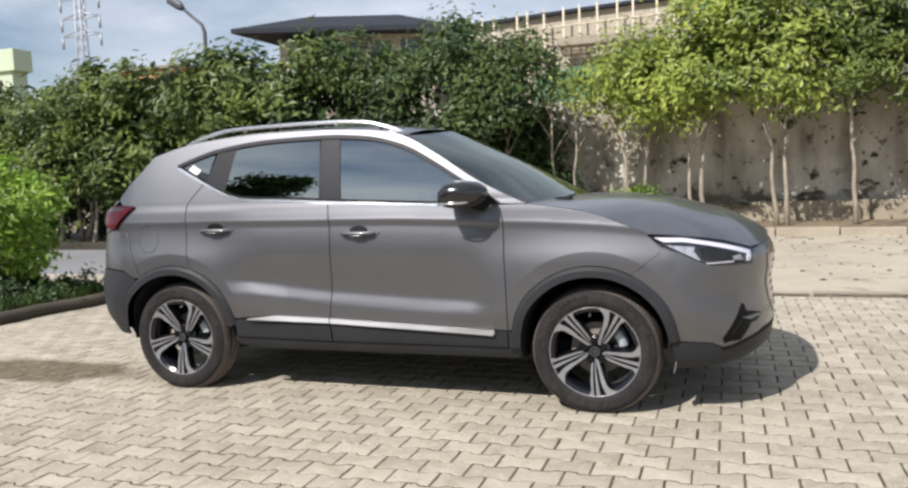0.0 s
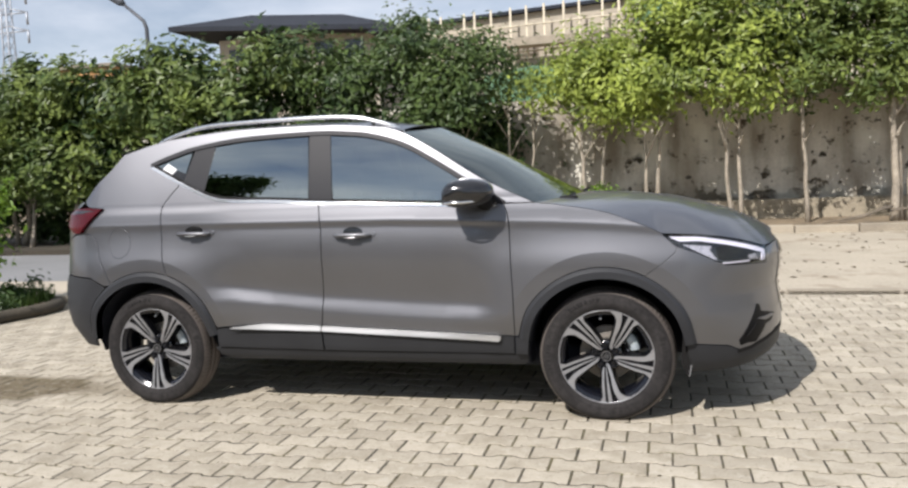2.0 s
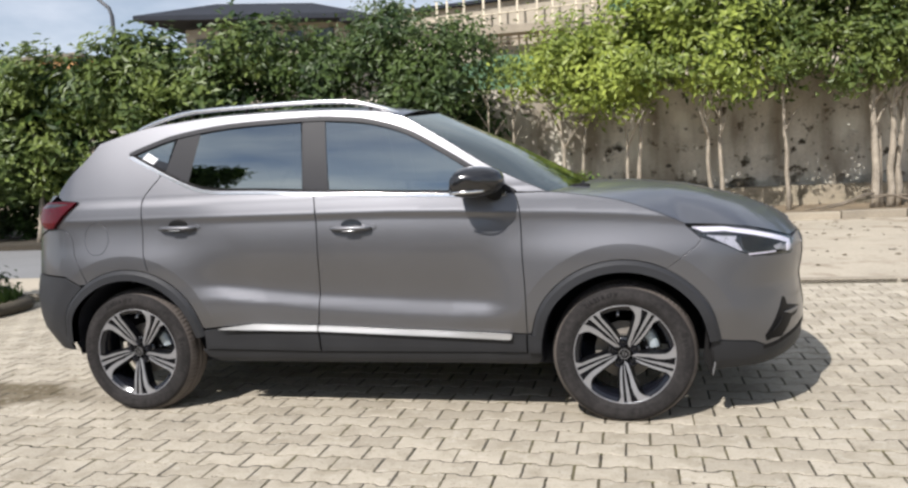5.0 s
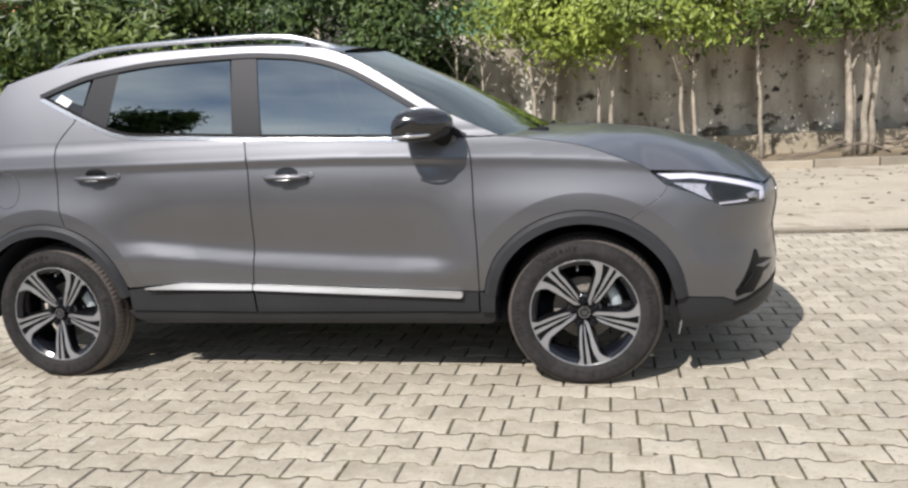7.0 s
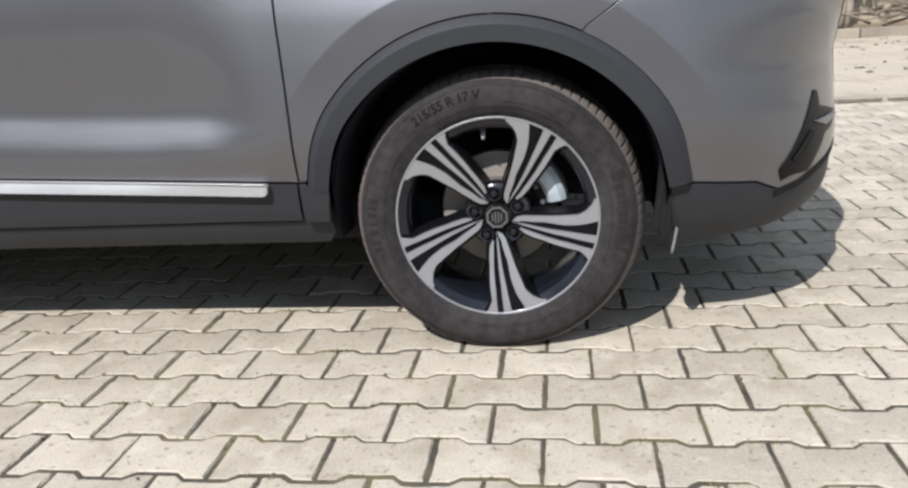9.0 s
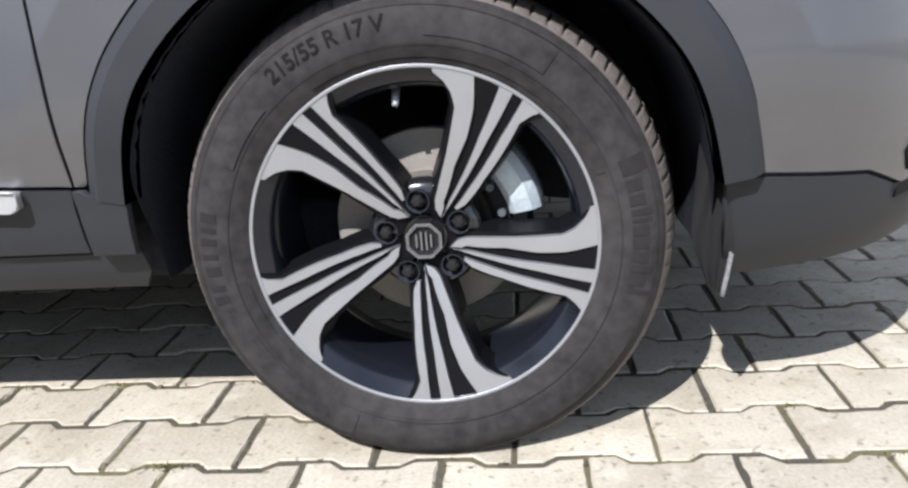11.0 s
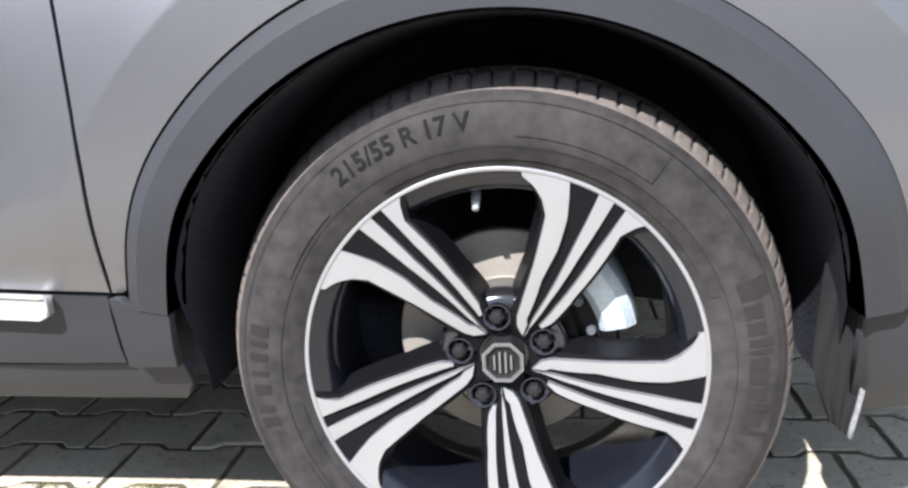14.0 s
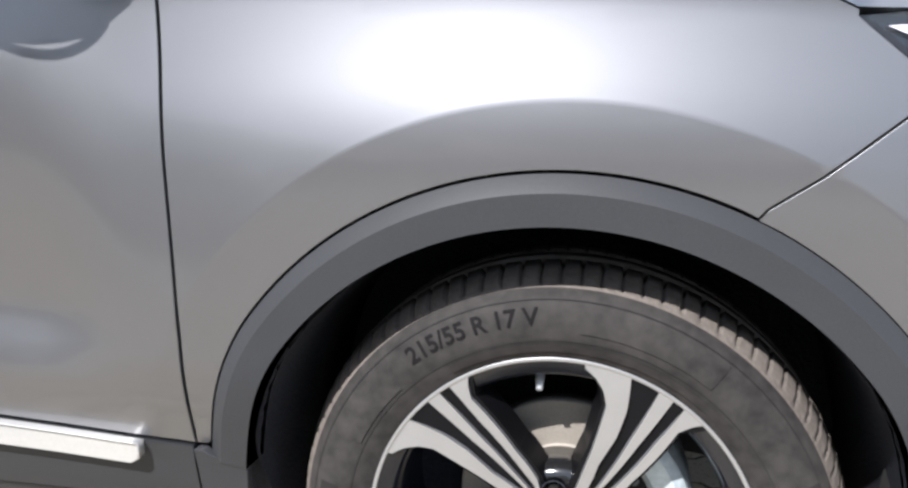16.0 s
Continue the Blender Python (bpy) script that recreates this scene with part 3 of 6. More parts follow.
        faces = [f[::-1] for f in faces]
    return mesh_of(name, verts, faces, material, True, norms)


car = tagged(new("car"), "grey metallic compact SUV parked on the block paving", "car")


def panel(name, poly, material, parent=None, label="", **kw):
    """The same panel on both flanks; returns the right one and the left one."""
    p = parent or (car, car)
    return tuple(link(name, panel_mesh(name, poly, material, left=s, **kw), p[s], label) for s in (False, True))


def arch_scale(a):
    """The arch is a little narrower than a circle towards its feet."""
    return 0.998 - 0.033 * float(ease(abs(a - 90), 52, 77))


def arch(xw, r_in, a0, a1, n=40):
    out = []
    for k in range(n + 1):
        a = a0 + (a1 - a0) * k / n
        r = r_in * arch_scale(a)
        out.append((xw + r * math.cos(radians(a)), HUB + r * math.sin(radians(a))))
    return out


def ux(pts):
    return [(U(x), z) for x, z in pts]


def ribbon(line, width, both=False):
    """An outline of a strip that follows a polyline."""
    p = np.array(line)
    d = np.gradient(p, axis=0)
    n = np.stack([-d[:, 1], d[:, 0]], -1) / (np.linalg.norm(d, axis=1, keepdims=True) + 1e-9)
    w = np.broadcast_to(np.asarray(width, float), (len(p),))[:, None] / 2
    return [tuple(v) for v in np.vstack([p + n * w, (p - n * w)[::-1]])]


# outlines on the flank, (x, z)
OUT_F, OUT_R = 0.457, 0.457
arch_f = arch(0.0, OUT_F, 168, 12, 60)                 # outer edge of the front arch trim, back to front
arch_r = arch(BASE + 0.012, OUT_R, 168, 14, 60)
gap_f = curve([(-0.449, 0.433), (-0.448, 0.577), (-0.452, 0.70), (-0.458, 0.82), (-0.461, 0.95), (-0.467, 1.037), (-0.486, 1.105)])
gap_b = curve([(-1.508, 0.48), (-1.501, 0.567), (-1.491, 0.75), (-1.487, 0.92), (-1.492, 1.04), (-1.504, 1.145)])
gap_r = curve([(-2.437, 0.757), (-2.455, 0.825), (-2.464, 0.872), (-2.467, 0.95), (-2.472, 1.05), (-2.473, 1.125), (-2.455, 1.172), (-2.376, 1.262)])
belt = curve([(-0.486, 1.107), (-0.791, 1.112), (-1.20, 1.130), (-1.504, 1.145), (-1.79, 1.162), (-2.02, 1.171), (-2.132, 1.185), (-2.24, 1.222), (-2.357, 1.276), (-2.571, 1.382)])
dlo = curve([(-2.572, 1.387), (-2.44, 1.433), (-2.284, 1.474), (-1.989, 1.510), (-1.569, 1.520), (-1.38, 1.510), (-1.223, 1.489), (-1.037, 1.432), (-0.857, 1.334), (-0.656, 1.209), (-0.486, 1.110)])
roof_line = curve([(-0.335, 1.108), (-0.60, 1.236), (-0.86, 1.396), (-1.045, 1.497), (-1.20, 1.537), (-1.507, 1.563), (-1.993, 1.567), (-2.334, 1.545), (-2.546, 1.517), (-2.773, 1.458)])
lower = straight([(-0.449, 0.433), (-0.54, 0.437), (-1.506, 0.480), (-1.86, 0.487), (-2.143, 0.462)])


def upto(line, x0, x1):
    return [p for p in line if min(x0, x1) - 1e-6 <= p[0] <= max(x0, x1) + 1e-6]


def XU(pts):
    """Places (x, z) of outline points given along the bend."""
    return [(float(np.interp(u - XF0, FS, FX)) if u > XF0 else u, z) for u, z in pts]


lamp_low = XU([(0.445, 0.838), (0.51, 0.803), (0.575, 0.777), (0.70, 0.771), (0.80, 0.767), (0.862, 0.765)])
lamp_top = XU([(0.285, 0.932), (0.346, 0.937), (0.451, 0.929), (0.564, 0.914), (0.70, 0.890), (0.823, 0.862), (0.89, 0.846)])
lamp_tip = XU([(0.905, 0.836)])
shut = curve([(-0.335, 1.106), (-0.22, 1.093), (0.0, 1.053), (0.14, 1.003), (0.23, 0.966), (0.285, 0.938)])

seam_k = min(range(len(arch_f)), key=lambda i: abs(arch_f[i][0] - 0.201))
fender = [(-0.449, 0.433), (-0.434, 0.432)] + arch_f[1:seam_k + 1] + straight([(0.209, 0.745), (0.258, 0.778), (0.335, 0.838), (0.352, 0.872), (0.285, 0.932)]) + shut[::-1] + [(-0.42, 1.106)] + gap_f[::-1][0:-1]
panel("front_fender", fender, PAINT, crease=True)
front_doors = panel("front_door", lower[:[i for i, p in enumerate(lower) if p[0] <= -1.507][0]] + gap_b + upto(belt, -0.486, -1.502)[::-1] + gap_f[::-1][1:], PAINT, label="grey painted front door", crease=True)
rear_low = [p for p in lower if p[0] < -1.51]
rear_arch_part = [p for p in arch_r[::-1] if p[0] > -2.44 and p[1] > 0.47]
rear_doors = panel("rear_door", rear_low + rear_arch_part + gap_r + [p for p in belt if -2.37 < p[0] < -1.506][::-1] + gap_b[::-1], PAINT, label="grey painted rear door", crease=True)
rear_seam = curve([(-2.812, 0.709), (-2.855, 0.80), (-2.885, 0.86), (-2.907, 0.95), (-2.95, 0.995), (-3.03, 1.005)])
tail_low = [(-3.03, 1.008), (-2.95, 1.082), (-2.866, 1.148)]
body_top = ([p for p in arch_r[::-1] if -2.81 < p[0] < -2.443] + rear_seam + tail_low + [(-2.985, 1.156), (-3.03, 1.18)]
            + curve([(-3.035, 1.20), (-2.945, 1.291), (-2.854, 1.368), (-2.78, 1.448)]) + roof_line[::-1] + [(-0.42, 1.106)]
            + dlo[::-1] + upto(belt, -2.571, -2.38)[::-1] + gap_r[::-1])
panel("body_side", ux(body_top), PAINT, crease=True)

# window surrounds, pillars and glass
panel("window_frame", ribbon(dlo, 0.022), PILLAR, off=-0.004, gap=0, extra_off=upper)
panel("belt_trim", ribbon([(x, z - 0.004) for x, z in belt[2:]], 0.016), CHROME, off=-0.003, gap=0, label="satin chrome window trim")
panel("belt_seal", ribbon([(x, z + 0.010) for x, z in belt[2:]], 0.014), SATIN_BLACK, off=0.003, gap=0, extra_off=upper)
panel("centre_pillar", straight([(-1.424, 1.14), (-1.466, 1.516), (-1.590, 1.519), (-1.562, 1.15)]), PILLAR, off=0.003, gap=0, extra_off=upper)
panel("rear_pillar", straight([(-2.212, 1.212), (-2.350, 1.272), (-2.292, 1.472), (-2.165, 1.490)]), PILLAR, off=0.003, gap=0, extra_off=upper)
panel("mirror_base", straight([(-0.495, 1.110), (-0.64, 1.114), (-0.656, 1.20)]), SATIN_BLACK, off=0.003, gap=0, extra_off=upper)
panel("front_window", straight([(-0.50, 1.108), (-1.42, 1.142), (-1.470, 1.514)]) + upto(dlo, -1.46, -0.50), WINDOW, off=0.008, gap=0.0, flange=0, label="clear-tinted side window", extra_off=upper)
panel("rear_window", upto(belt, -1.565, -2.215) + [(-2.218, 1.22), (-2.168, 1.488)] + upto(dlo, -2.16, -1.59), DARK_WINDOW, off=0.008, gap=0.0, flange=0, label="dark-tinted side window", extra_off=upper)
panel("quarter_window", upto(belt, -2.345, -2.565) + upto(dlo, -2.57, -2.295), DARK_WINDOW, off=0.008, gap=0.0, flange=0, extra_off=upper)
sticker = [(-2.508, 1.352), (-2.446, 1.313), (-2.402, 1.358), (-2.465, 1.393)]
link("window_sticker", panel_mesh("window_sticker", straight(sticker), PAPER, off=0.006, gap=0, flange=0), car, "white paper sticker on the glass")
link("window_label", panel_mesh("window_label", straight([(-2.438, 1.316), (-2.352, 1.278), (-2.330, 1.330), (-2.400, 1.352)]), GLOSS_BLACK, off=0.006, gap=0, flange=0), car)

# lower trim in grained plastic

def arch_band(xw, a0, a1, left):
    """Wheel-arch trim: a flat face, a chamfer that looks up, and a return into the arch."""
    verts, faces, norms = [], [], []
    for radii, offs in (((0.400, 0.402), (0.03, -0.016)), ((0.402, 0.420, 0.437), (-0.016, -0.016, -0.016)), ((0.437, 0.447, 0.456), (-0.016, -0.009, -0.001)), ((0.456, 0.457), (-0.001, 0.016))):
        n, m, o = 90, len(radii), len(verts)
        grid = []
        for k in range(n + 1):
            a = radians(a0 + (a1 - a0) * k / n)
            s = arch_scale(math.degrees(a))
            for r, f in zip([q * s for q in radii], offs):
                grid.append(skin(U(xw + r * math.cos(a)), HUB + r * math.sin(a), f))
        g = np.array(grid).reshape(n + 1, m, 3)
        du, dr = np.gradient(g, axis=0), np.gradient(g, axis=1)
        nn = np.cross(dr, du)
        nn /= np.linalg.norm(nn, axis=2, keepdims=True) + 1e-12
        if nn[n // 2, 0, 1] > 0 and m == 3:
            nn = -nn
        verts += list(g.reshape(-1, 3))
        norms += list(nn.reshape(-1, 3))
        faces += [(o + k * m + i, o + k * m + i + 1, o + (k + 1) * m + i + 1, o + (k + 1) * m + i) for k in range(n) for i in range(m - 1)]
    if left:
        verts = [(v[0], 2 * YC - v[1], v[2]) for v in verts]
        norms = [(v[0], -v[1], v[2]) for v in norms]
        faces = [f[::-1] for f in faces]
    v0, v1, v2 = (np.array(verts[i]) for i in faces[95][:3])
    if np.dot(np.cross(v1 - v0, v2 - v0), norms[faces[95][0]]) < 0:
        faces = [f[::-1] for f in faces]
    return mesh_of("arch_trim", verts, faces, PLASTIC, True, norms)


for left in (False, True):
    link("front_arch_trim", arch_band(0.0, 167.5, 10.5, left), car, "black plastic wheel-arch trim")
    link("rear_arch_trim", arch_band(BASE + 0.012, 172, 13, left), car, "black plastic wheel-arch trim")
panel("front_sill_trim", straight([(-0.452, 0.432), (-0.456, 0.335), (-1.510, 0.335), (-1.507, 0.478)]), PLASTIC, off=-0.004)
panel("rear_sill_trim", straight([(-1.511, 0.478), (-1.514, 0.335), (-2.158, 0.345), (-2.148, 0.455), (-1.86, 0.485)]), PLASTIC, off=-0.004)
panel("sill", straight([(-0.390, 0.333), (-0.388, 0.300), (-0.410, 0.270), (-2.10, 0.270), (-2.16, 0.30), (-2.185, 0.343), (-1.5, 0.333)]), PLASTIC, off=0.004, gap=0.0015)
panel("fender_foot", straight([(-0.3785, 0.410), (-0.388, 0.335), (-0.449, 0.335), (-0.446, 0.431), (-0.434, 0.431), (-0.429, 0.426)]), PLASTIC, off=-0.014, gap=0.0012)
def strip_lean(u, z):
    """The bright strip's face leans up."""
    return 0.35 * (z - (0.4185 + (-0.54 - u) * 0.0464))


strip_f = straight([(-0.5215, 0.434), (-1.505, 0.479), (-1.505, 0.451), (-0.70, 0.414), (-0.535, 0.406), (-0.525, 0.4115)])
strip_r = straight([(-1.511, 0.479), (-1.86, 0.487), (-2.055, 0.464), (-2.055, 0.461), (-1.511, 0.451)])
panel("door_moulding", strip_f, BRIGHT_STRIP, front_doors, extra_off=strip_lean, off=-0.018, gap=0, flange=0.016, label="bright silver moulding strip")
panel("door_moulding", strip_r, BRIGHT_STRIP, rear_doors, extra_off=strip_lean, off=-0.018, gap=0, flange=0.016, label="bright silver moulding strip")

# front bumper, vent, lamps
bumper = ux(arch_f[seam_k:-4]) + ux([(0.430, 0.404), (0.575, 0.390), (0.640, 0.360), (0.80, 0.395)]) + [(UF - 0.55, 0.42), (UF, 0.43), (UF, 0.850)] + [(UF - 0.5, 0.848)] + ux(lamp_tip + lamp_low[::-1] + [(0.352, 0.872), (0.335, 0.838), (0.258, 0.778), (0.209, 0.745)])
panel("front_bumper", straight(bumper, 0.03), PAINT, crease=True, gap=0.001)
panel("lower_bumper", straight(ux([(0.386, 0.402), (0.430, 0.400), (0.575, 0.386), (0.640, 0.358), (0.80, 0.393)]) + [(UF - 0.55, 0.418), (UF, 0.428), (UF, 0.335), (UF - 0.5, 0.318), (0.86, 0.288)] + ux([(0.66, 0.262), (0.405, 0.245)]), 0.03), PLASTIC, off=0.0015)
vent = [(0.640, 0.406), (0.700, 0.478), (0.742, 0.528), (0.770, 0.568), (0.790, 0.566), (0.806, 0.528), (0.86, 0.520), (0.96, 0.500), (0.90, 0.470), (0.835, 0.462), (0.805, 0.430), (0.755, 0.385), (0.690, 0.388), (0.652, 0.380)]
panel("bumper_vent", straight(vent, 0.012), DEEP_BLACK, off=-0.003, gap=0, flange=0.02, step=0.012, label="gloss black arrow-shaped bumper vent")
panel("vent_blade", straight([(0.760, 0.500), (0.90, 0.504), (0.94, 0.496), (0.83, 0.484)], 0.012), PAINT, off=-0.010, gap=0, flange=0.006, step=0.01)
panel("vent_fin", straight([(0.676, 0.424), (0.745, 0.482), (0.758, 0.478), (0.692, 0.416)], 0.012), SATIN_BLACK, off=-0.008, gap=0, flange=0.004, step=0.01)
panel("bumper_joint", ribbon(straight(ux([(0.386, 0.403), (0.430, 0.402), (0.575, 0.388), (0.640, 0.359), (0.80, 0.394)]), 0.03), 0.03), LINER, off=0.006, gap=0, flange=0)
panel("bumper_lip", ribbon(straight([(0.640, 0.352), (0.72, 0.362), (0.80, 0.380), (0.97, 0.404), (UF, 0.418)], 0.03), 0.018), SATIN_BLACK, off=-0.002, gap=0, flange=0.01)
lamp = straight(ux(lamp_top), 0.02) + straight(ux(lamp_tip + lamp_low[::-1] + [(0.352, 0.872), (0.285, 0.932)]), 0.02)[:-1]
lamps = panel("headlight", lamp, GLOSS_BLACK, off=0.012, gap=0.001, flange=0.02, step=0.014, label="slim headlight with a white light bar under clear lens")
panel("light_bar", straight([(0.312, 0.921), (0.451, 0.916), (0.588, 0.892), (0.70, 0.870), (0.808, 0.846), (0.868, 0.830), (0.846, 0.780), (0.812, 0.780), (0.828, 0.818), (0.779, 0.830), (0.70, 0.849), (0.588, 0.873), (0.451, 0.898), (0.36, 0.899)], 0.012), LAMP_WHITE, lamps, off=0.003, gap=0, flange=0.006, step=0.01, label="pale lavender light bar")
panel("reflector", straight([(0.375, 0.882), (0.451, 0.874), (0.508, 0.869), (0.498, 0.852), (0.532, 0.803), (0.512, 0.810), (0.444, 0.846)], 0.012), LAMP_SILVER, lamps, off=0.008, gap=0, flange=0.005, step=0.01)
panel("projector", straight([(0.530, 0.862), (0.588, 0.866), (0.770, 0.826), (0.800, 0.812), (0.765, 0.788), (0.562, 0.798), (0.538, 0.812)], 0.012), SATIN_BLACK, lamps, off=0.010, gap=0, flange=0.005, step=0.012)
panel("inner_reflector", straight([(0.715, 0.812), (0.778, 0.818), (0.784, 0.790), (0.722, 0.796)], 0.012), LAMP_SILVER, lamps, off=0.006, gap=0, flange=0.005, step=0.01)
for k in range(12):
    u0 = 0.56 + 0.0135 * k
    panel("led_tick", [(u0, 0.7905), (u0 + 0.009, 0.790), (u0 + 0.009, 0.7835), (u0, 0.784)], LAMP_WHITE, lamps, off=0.005, gap=0, flange=0.003, step=0.01)
for pane in panel("lamp_lens", lamp, LENS_GLASS, lamps, off=-0.001, gap=0.003, flange=0, step=0.02):
    pane.visible_shadow = False

# grille, badge and front skirt
grille_out = straight([(UF - 0.47, 0.80), (UF - 0.40, 0.55), (UF - 0.30, 0.46), (UF, 0.44), (UF, 0.83), (UF - 0.40, 0.84)], 0.03)
panel("grille", grille_out, GLOSS_BLACK, off=-0.004, gap=0.001)
for k in range(8):
    zz = 0.49 + 0.042 * k
    w = 0.22 + 0.08 * min(1, k / 4)
    panel("grille_slat", ribbon(straight([(UF - w, zz), (UF, zz)], 0.03), 0.012), SATIN_BLACK, off=-0.0055, gap=0, flange=0.004)

# rear: lamps, bumper, tailgate
tail = [(-2.866, 1.149), (-2.95, 1.082), (-3.03, 1.008), (-3.10, 1.01), (-3.17, 1.06), (-3.18, 1.12), (-3.10, 1.152), (-2.985, 1.155)]
tails = panel("tail_light", straight(ux(tail), 0.02), LAMP_RED, off=-0.020, gap=0.001, step=0.016, flange=0.03, label="dark red tail light")
panel("tail_light_bar", straight(ux([(-2.91, 1.138), (-3.0, 1.143), (-3.10, 1.140), (-3.13, 1.12), (-3.0, 1.127)]), 0.015), GLOSS_BLACK, tails, off=-0.022, gap=0, flange=0.004, step=0.012)
rb_up = ux(rear_seam) + [(U(-3.10), 0.998), (UR + 0.5, 0.86), (UR, 0.84), (UR, 0.74), (UR + 0.45, 0.74)] + ux([(-3.20, 0.758), (-2.95, 0.748), (-2.866, 0.702)]) + ux([p for p in arch_r if p[0] < -2.815 and p[1] > 0.70])
panel("rear_bumper", straight(rb_up, 0.03), PAINT)
rb_low = ux([(-2.868, 0.699), (-2.95, 0.744), (-3.20, 0.754)]) + [(UR + 0.45, 0.737), (UR, 0.737), (UR, 0.32), (UR + 0.5, 0.32)] + ux([(-3.10, 0.328), (-2.99, 0.330), (-2.988, 0.385)]) + ux([p for p in arch_r if p[0] < -2.70 and 0.39 < p[1] < 0.698])
panel("lower_rear_bumper", straight(rb_low, 0.03), PLASTIC, off=-0.002)
panel("tailgate", straight([(U(-3.175), 1.055), (U(-3.105), 1.003), (UR + 0.5, 0.865), (UR, 0.845), (UR, 1.19), (U(-3.045), 1.19), (U(-3.10), 1.158), (U(-3.185), 1.125)], 0.03), PAINT)
fuel = [(-2.748 + 0.075 * math.cos(t) * (1 if abs(math.cos(t)) < 0.7 else 0.95), 0.948 + 0.084 * math.sin(t)) for t in np.linspace(0, 2 * math.pi, 40)[:-1]]
link("fuel_flap", panel_mesh("fuel_flap", fuel, PAINT, off=-0.0015, gap=0, flange=0.004), car)
link("fuel_flap_gap", panel_mesh("fuel_flap_gap", ribbon(fuel + [fuel[0]], 0.006), GLOSS_BLACK, off=-0.0004, gap=0, flange=0), car)

# dark returns behind the shut lines
for line in (gap_f, gap_b, gap_r, rear_seam, straight([(0.201, 0.740), (0.258, 0.778), (0.335, 0.838)])):
    panel("shut_line_seal", ribbon(ux(line), 0.03), LINER, off=0.014, gap=0, flange=0)


def sheet(right, middle, n=14, crown=2.0, crown_end=None):
    """A sheet across the car between the right edge, its mirror image and a line along the middle."""
    rows = []
    for i, (e, m) in enumerate(zip(right, middle)):
        row = []
        power = crown if crown_end is None else crown + (crown_end - crown) * i / (len(right) - 1)
        for k in range(n + 1):
            t = (k / n) ** 1.6
            c = 1 - (1 - t) ** power
            row.append((e[0] + (m[0] - e[0]) * (1 - (1 - t) ** 2), e[1] + (YC - e[1]) * t, e[2] + (m[2] - e[2]) * c))
        row += [(x, 2 * YC - y, z) for x, y, z in row[-2::-1]]
        rows.append(row)
    w = len(rows[0])
    verts = [v for r in rows for v in r]
    faces = [(i * w + j, i * w + j + 1, (i + 1) * w + j + 1, (i + 1) * w + j) for i in range(len(rows) - 1) for j in range(w - 1)]
    return verts, faces


def on_skin(line, off=0.0):
    return [tuple(skin(U(x), z, off)) for x, z in line]


def resample(line, n):
    p = np.array(line)
    s = np.r_[0, np.cumsum(np.linalg.norm(np.diff(p, axis=0), axis=1))]
    t = np.linspace(0, s[-1], n)
    return [tuple(np.interp(t, s, p[:, k]) for k in range(p.shape[1])) for t in t]


def upward(me):
    bm = bmesh.new()
    bm.from_mesh(me)
    bmesh.ops.recalc_face_normals(bm, faces=bm.faces)
    if sum(f.normal.z * f.calc_area() for f in bm.faces) < 0:
        bmesh.ops.reverse_faces(bm, faces=bm.faces)
    bm.to_mesh(me)
    bm.free()
    return me


hood_edge = on_skin(shut + [p for p in lamp_top[1:]], 0.001) + [tuple(skin(u, 0.850, 0.004)) for u in np.linspace(0.94, UF, 14)]
hood_edge = resample(hood_edge, 50)
mid_x = np.interp(np.linspace(0, 1, 50), [0, 0.55, 1], [-0.30, 0.45, hood_edge[-1][0]])
mid_z = np.interp(mid_x, [-0.30, 0.07, 0.345, 0.61, 0.78, 0.86, 0.905], [1.125, 1.118, 1.085, 1.015, 0.942, 0.895, 0.852])
link("bonnet", upward(mesh_of("bonnet", *sheet(hood_edge, [(a, YC, b) for a, b in zip(mid_x, mid_z)], n=20, crown=2.6, crown_end=3.0), PAINT)), car)
screen_side = resample(on_skin([p for p in roof_line if -1.06 < p[0] <= -0.335], 0.004), 24)
screen_mid = [(x, YC, z) for x, z in zip(np.linspace(-0.16, -1.04, 24), np.interp(np.linspace(-0.16, -1.04, 24), [-1.04, -0.6, -0.16], [1.558, 1.350, 1.112]))]
link("windscreen", upward(mesh_of("windscreen", *sheet(screen_side, screen_mid, n=40, crown=1.4), SCREEN)), car, "tinted curved windscreen")
fr_rows, fr_w = sheet(screen_side, screen_mid, n=40, crown=1.4)[0], 81
fv = [tuple(Vector(fr_rows[i * fr_w + j]) + Vector((0.0015, 0.001, 0.0025))) for i in range(len(screen_side)) for j in (71, 74, 77, 80)]
link("screen_border", upward(mesh_of("screen_border", fv, [(i * 4 + j, i * 4 + j + 1, i * 4 + j + 5, i * 4 + j + 4) for i in range(len(screen_side) - 1) for j in range(3)], SATIN_BLACK)), car, "black border of the windscreen")
for wy, wl_ in ((0.42, 0.56), (1.12, 0.50)):
    arm_w = tube([(-0.19, wy - 0.08, 1.106), (-0.20, wy, 1.114), (-0.205, wy + wl_ * 0.5, 1.122), (-0.21, wy + wl_, 1.124)], [0.016, 0.013, 0.010, 0.007], 7)
    wiper = link("wiper", mesh_of("wiper", *arm_w, SATIN_BLACK), car)
    link("wiper_pivot", bm_mesh("wiper_pivot", rbox((0.10, 0.07, 0.045), 0.015, 2, (-0.20, wy - 0.09, 1.102)), SATIN_BLACK), wiper)
cowl_a = [(-0.335, 0.03, 1.10), (-0.27, 0.05, 1.088)]
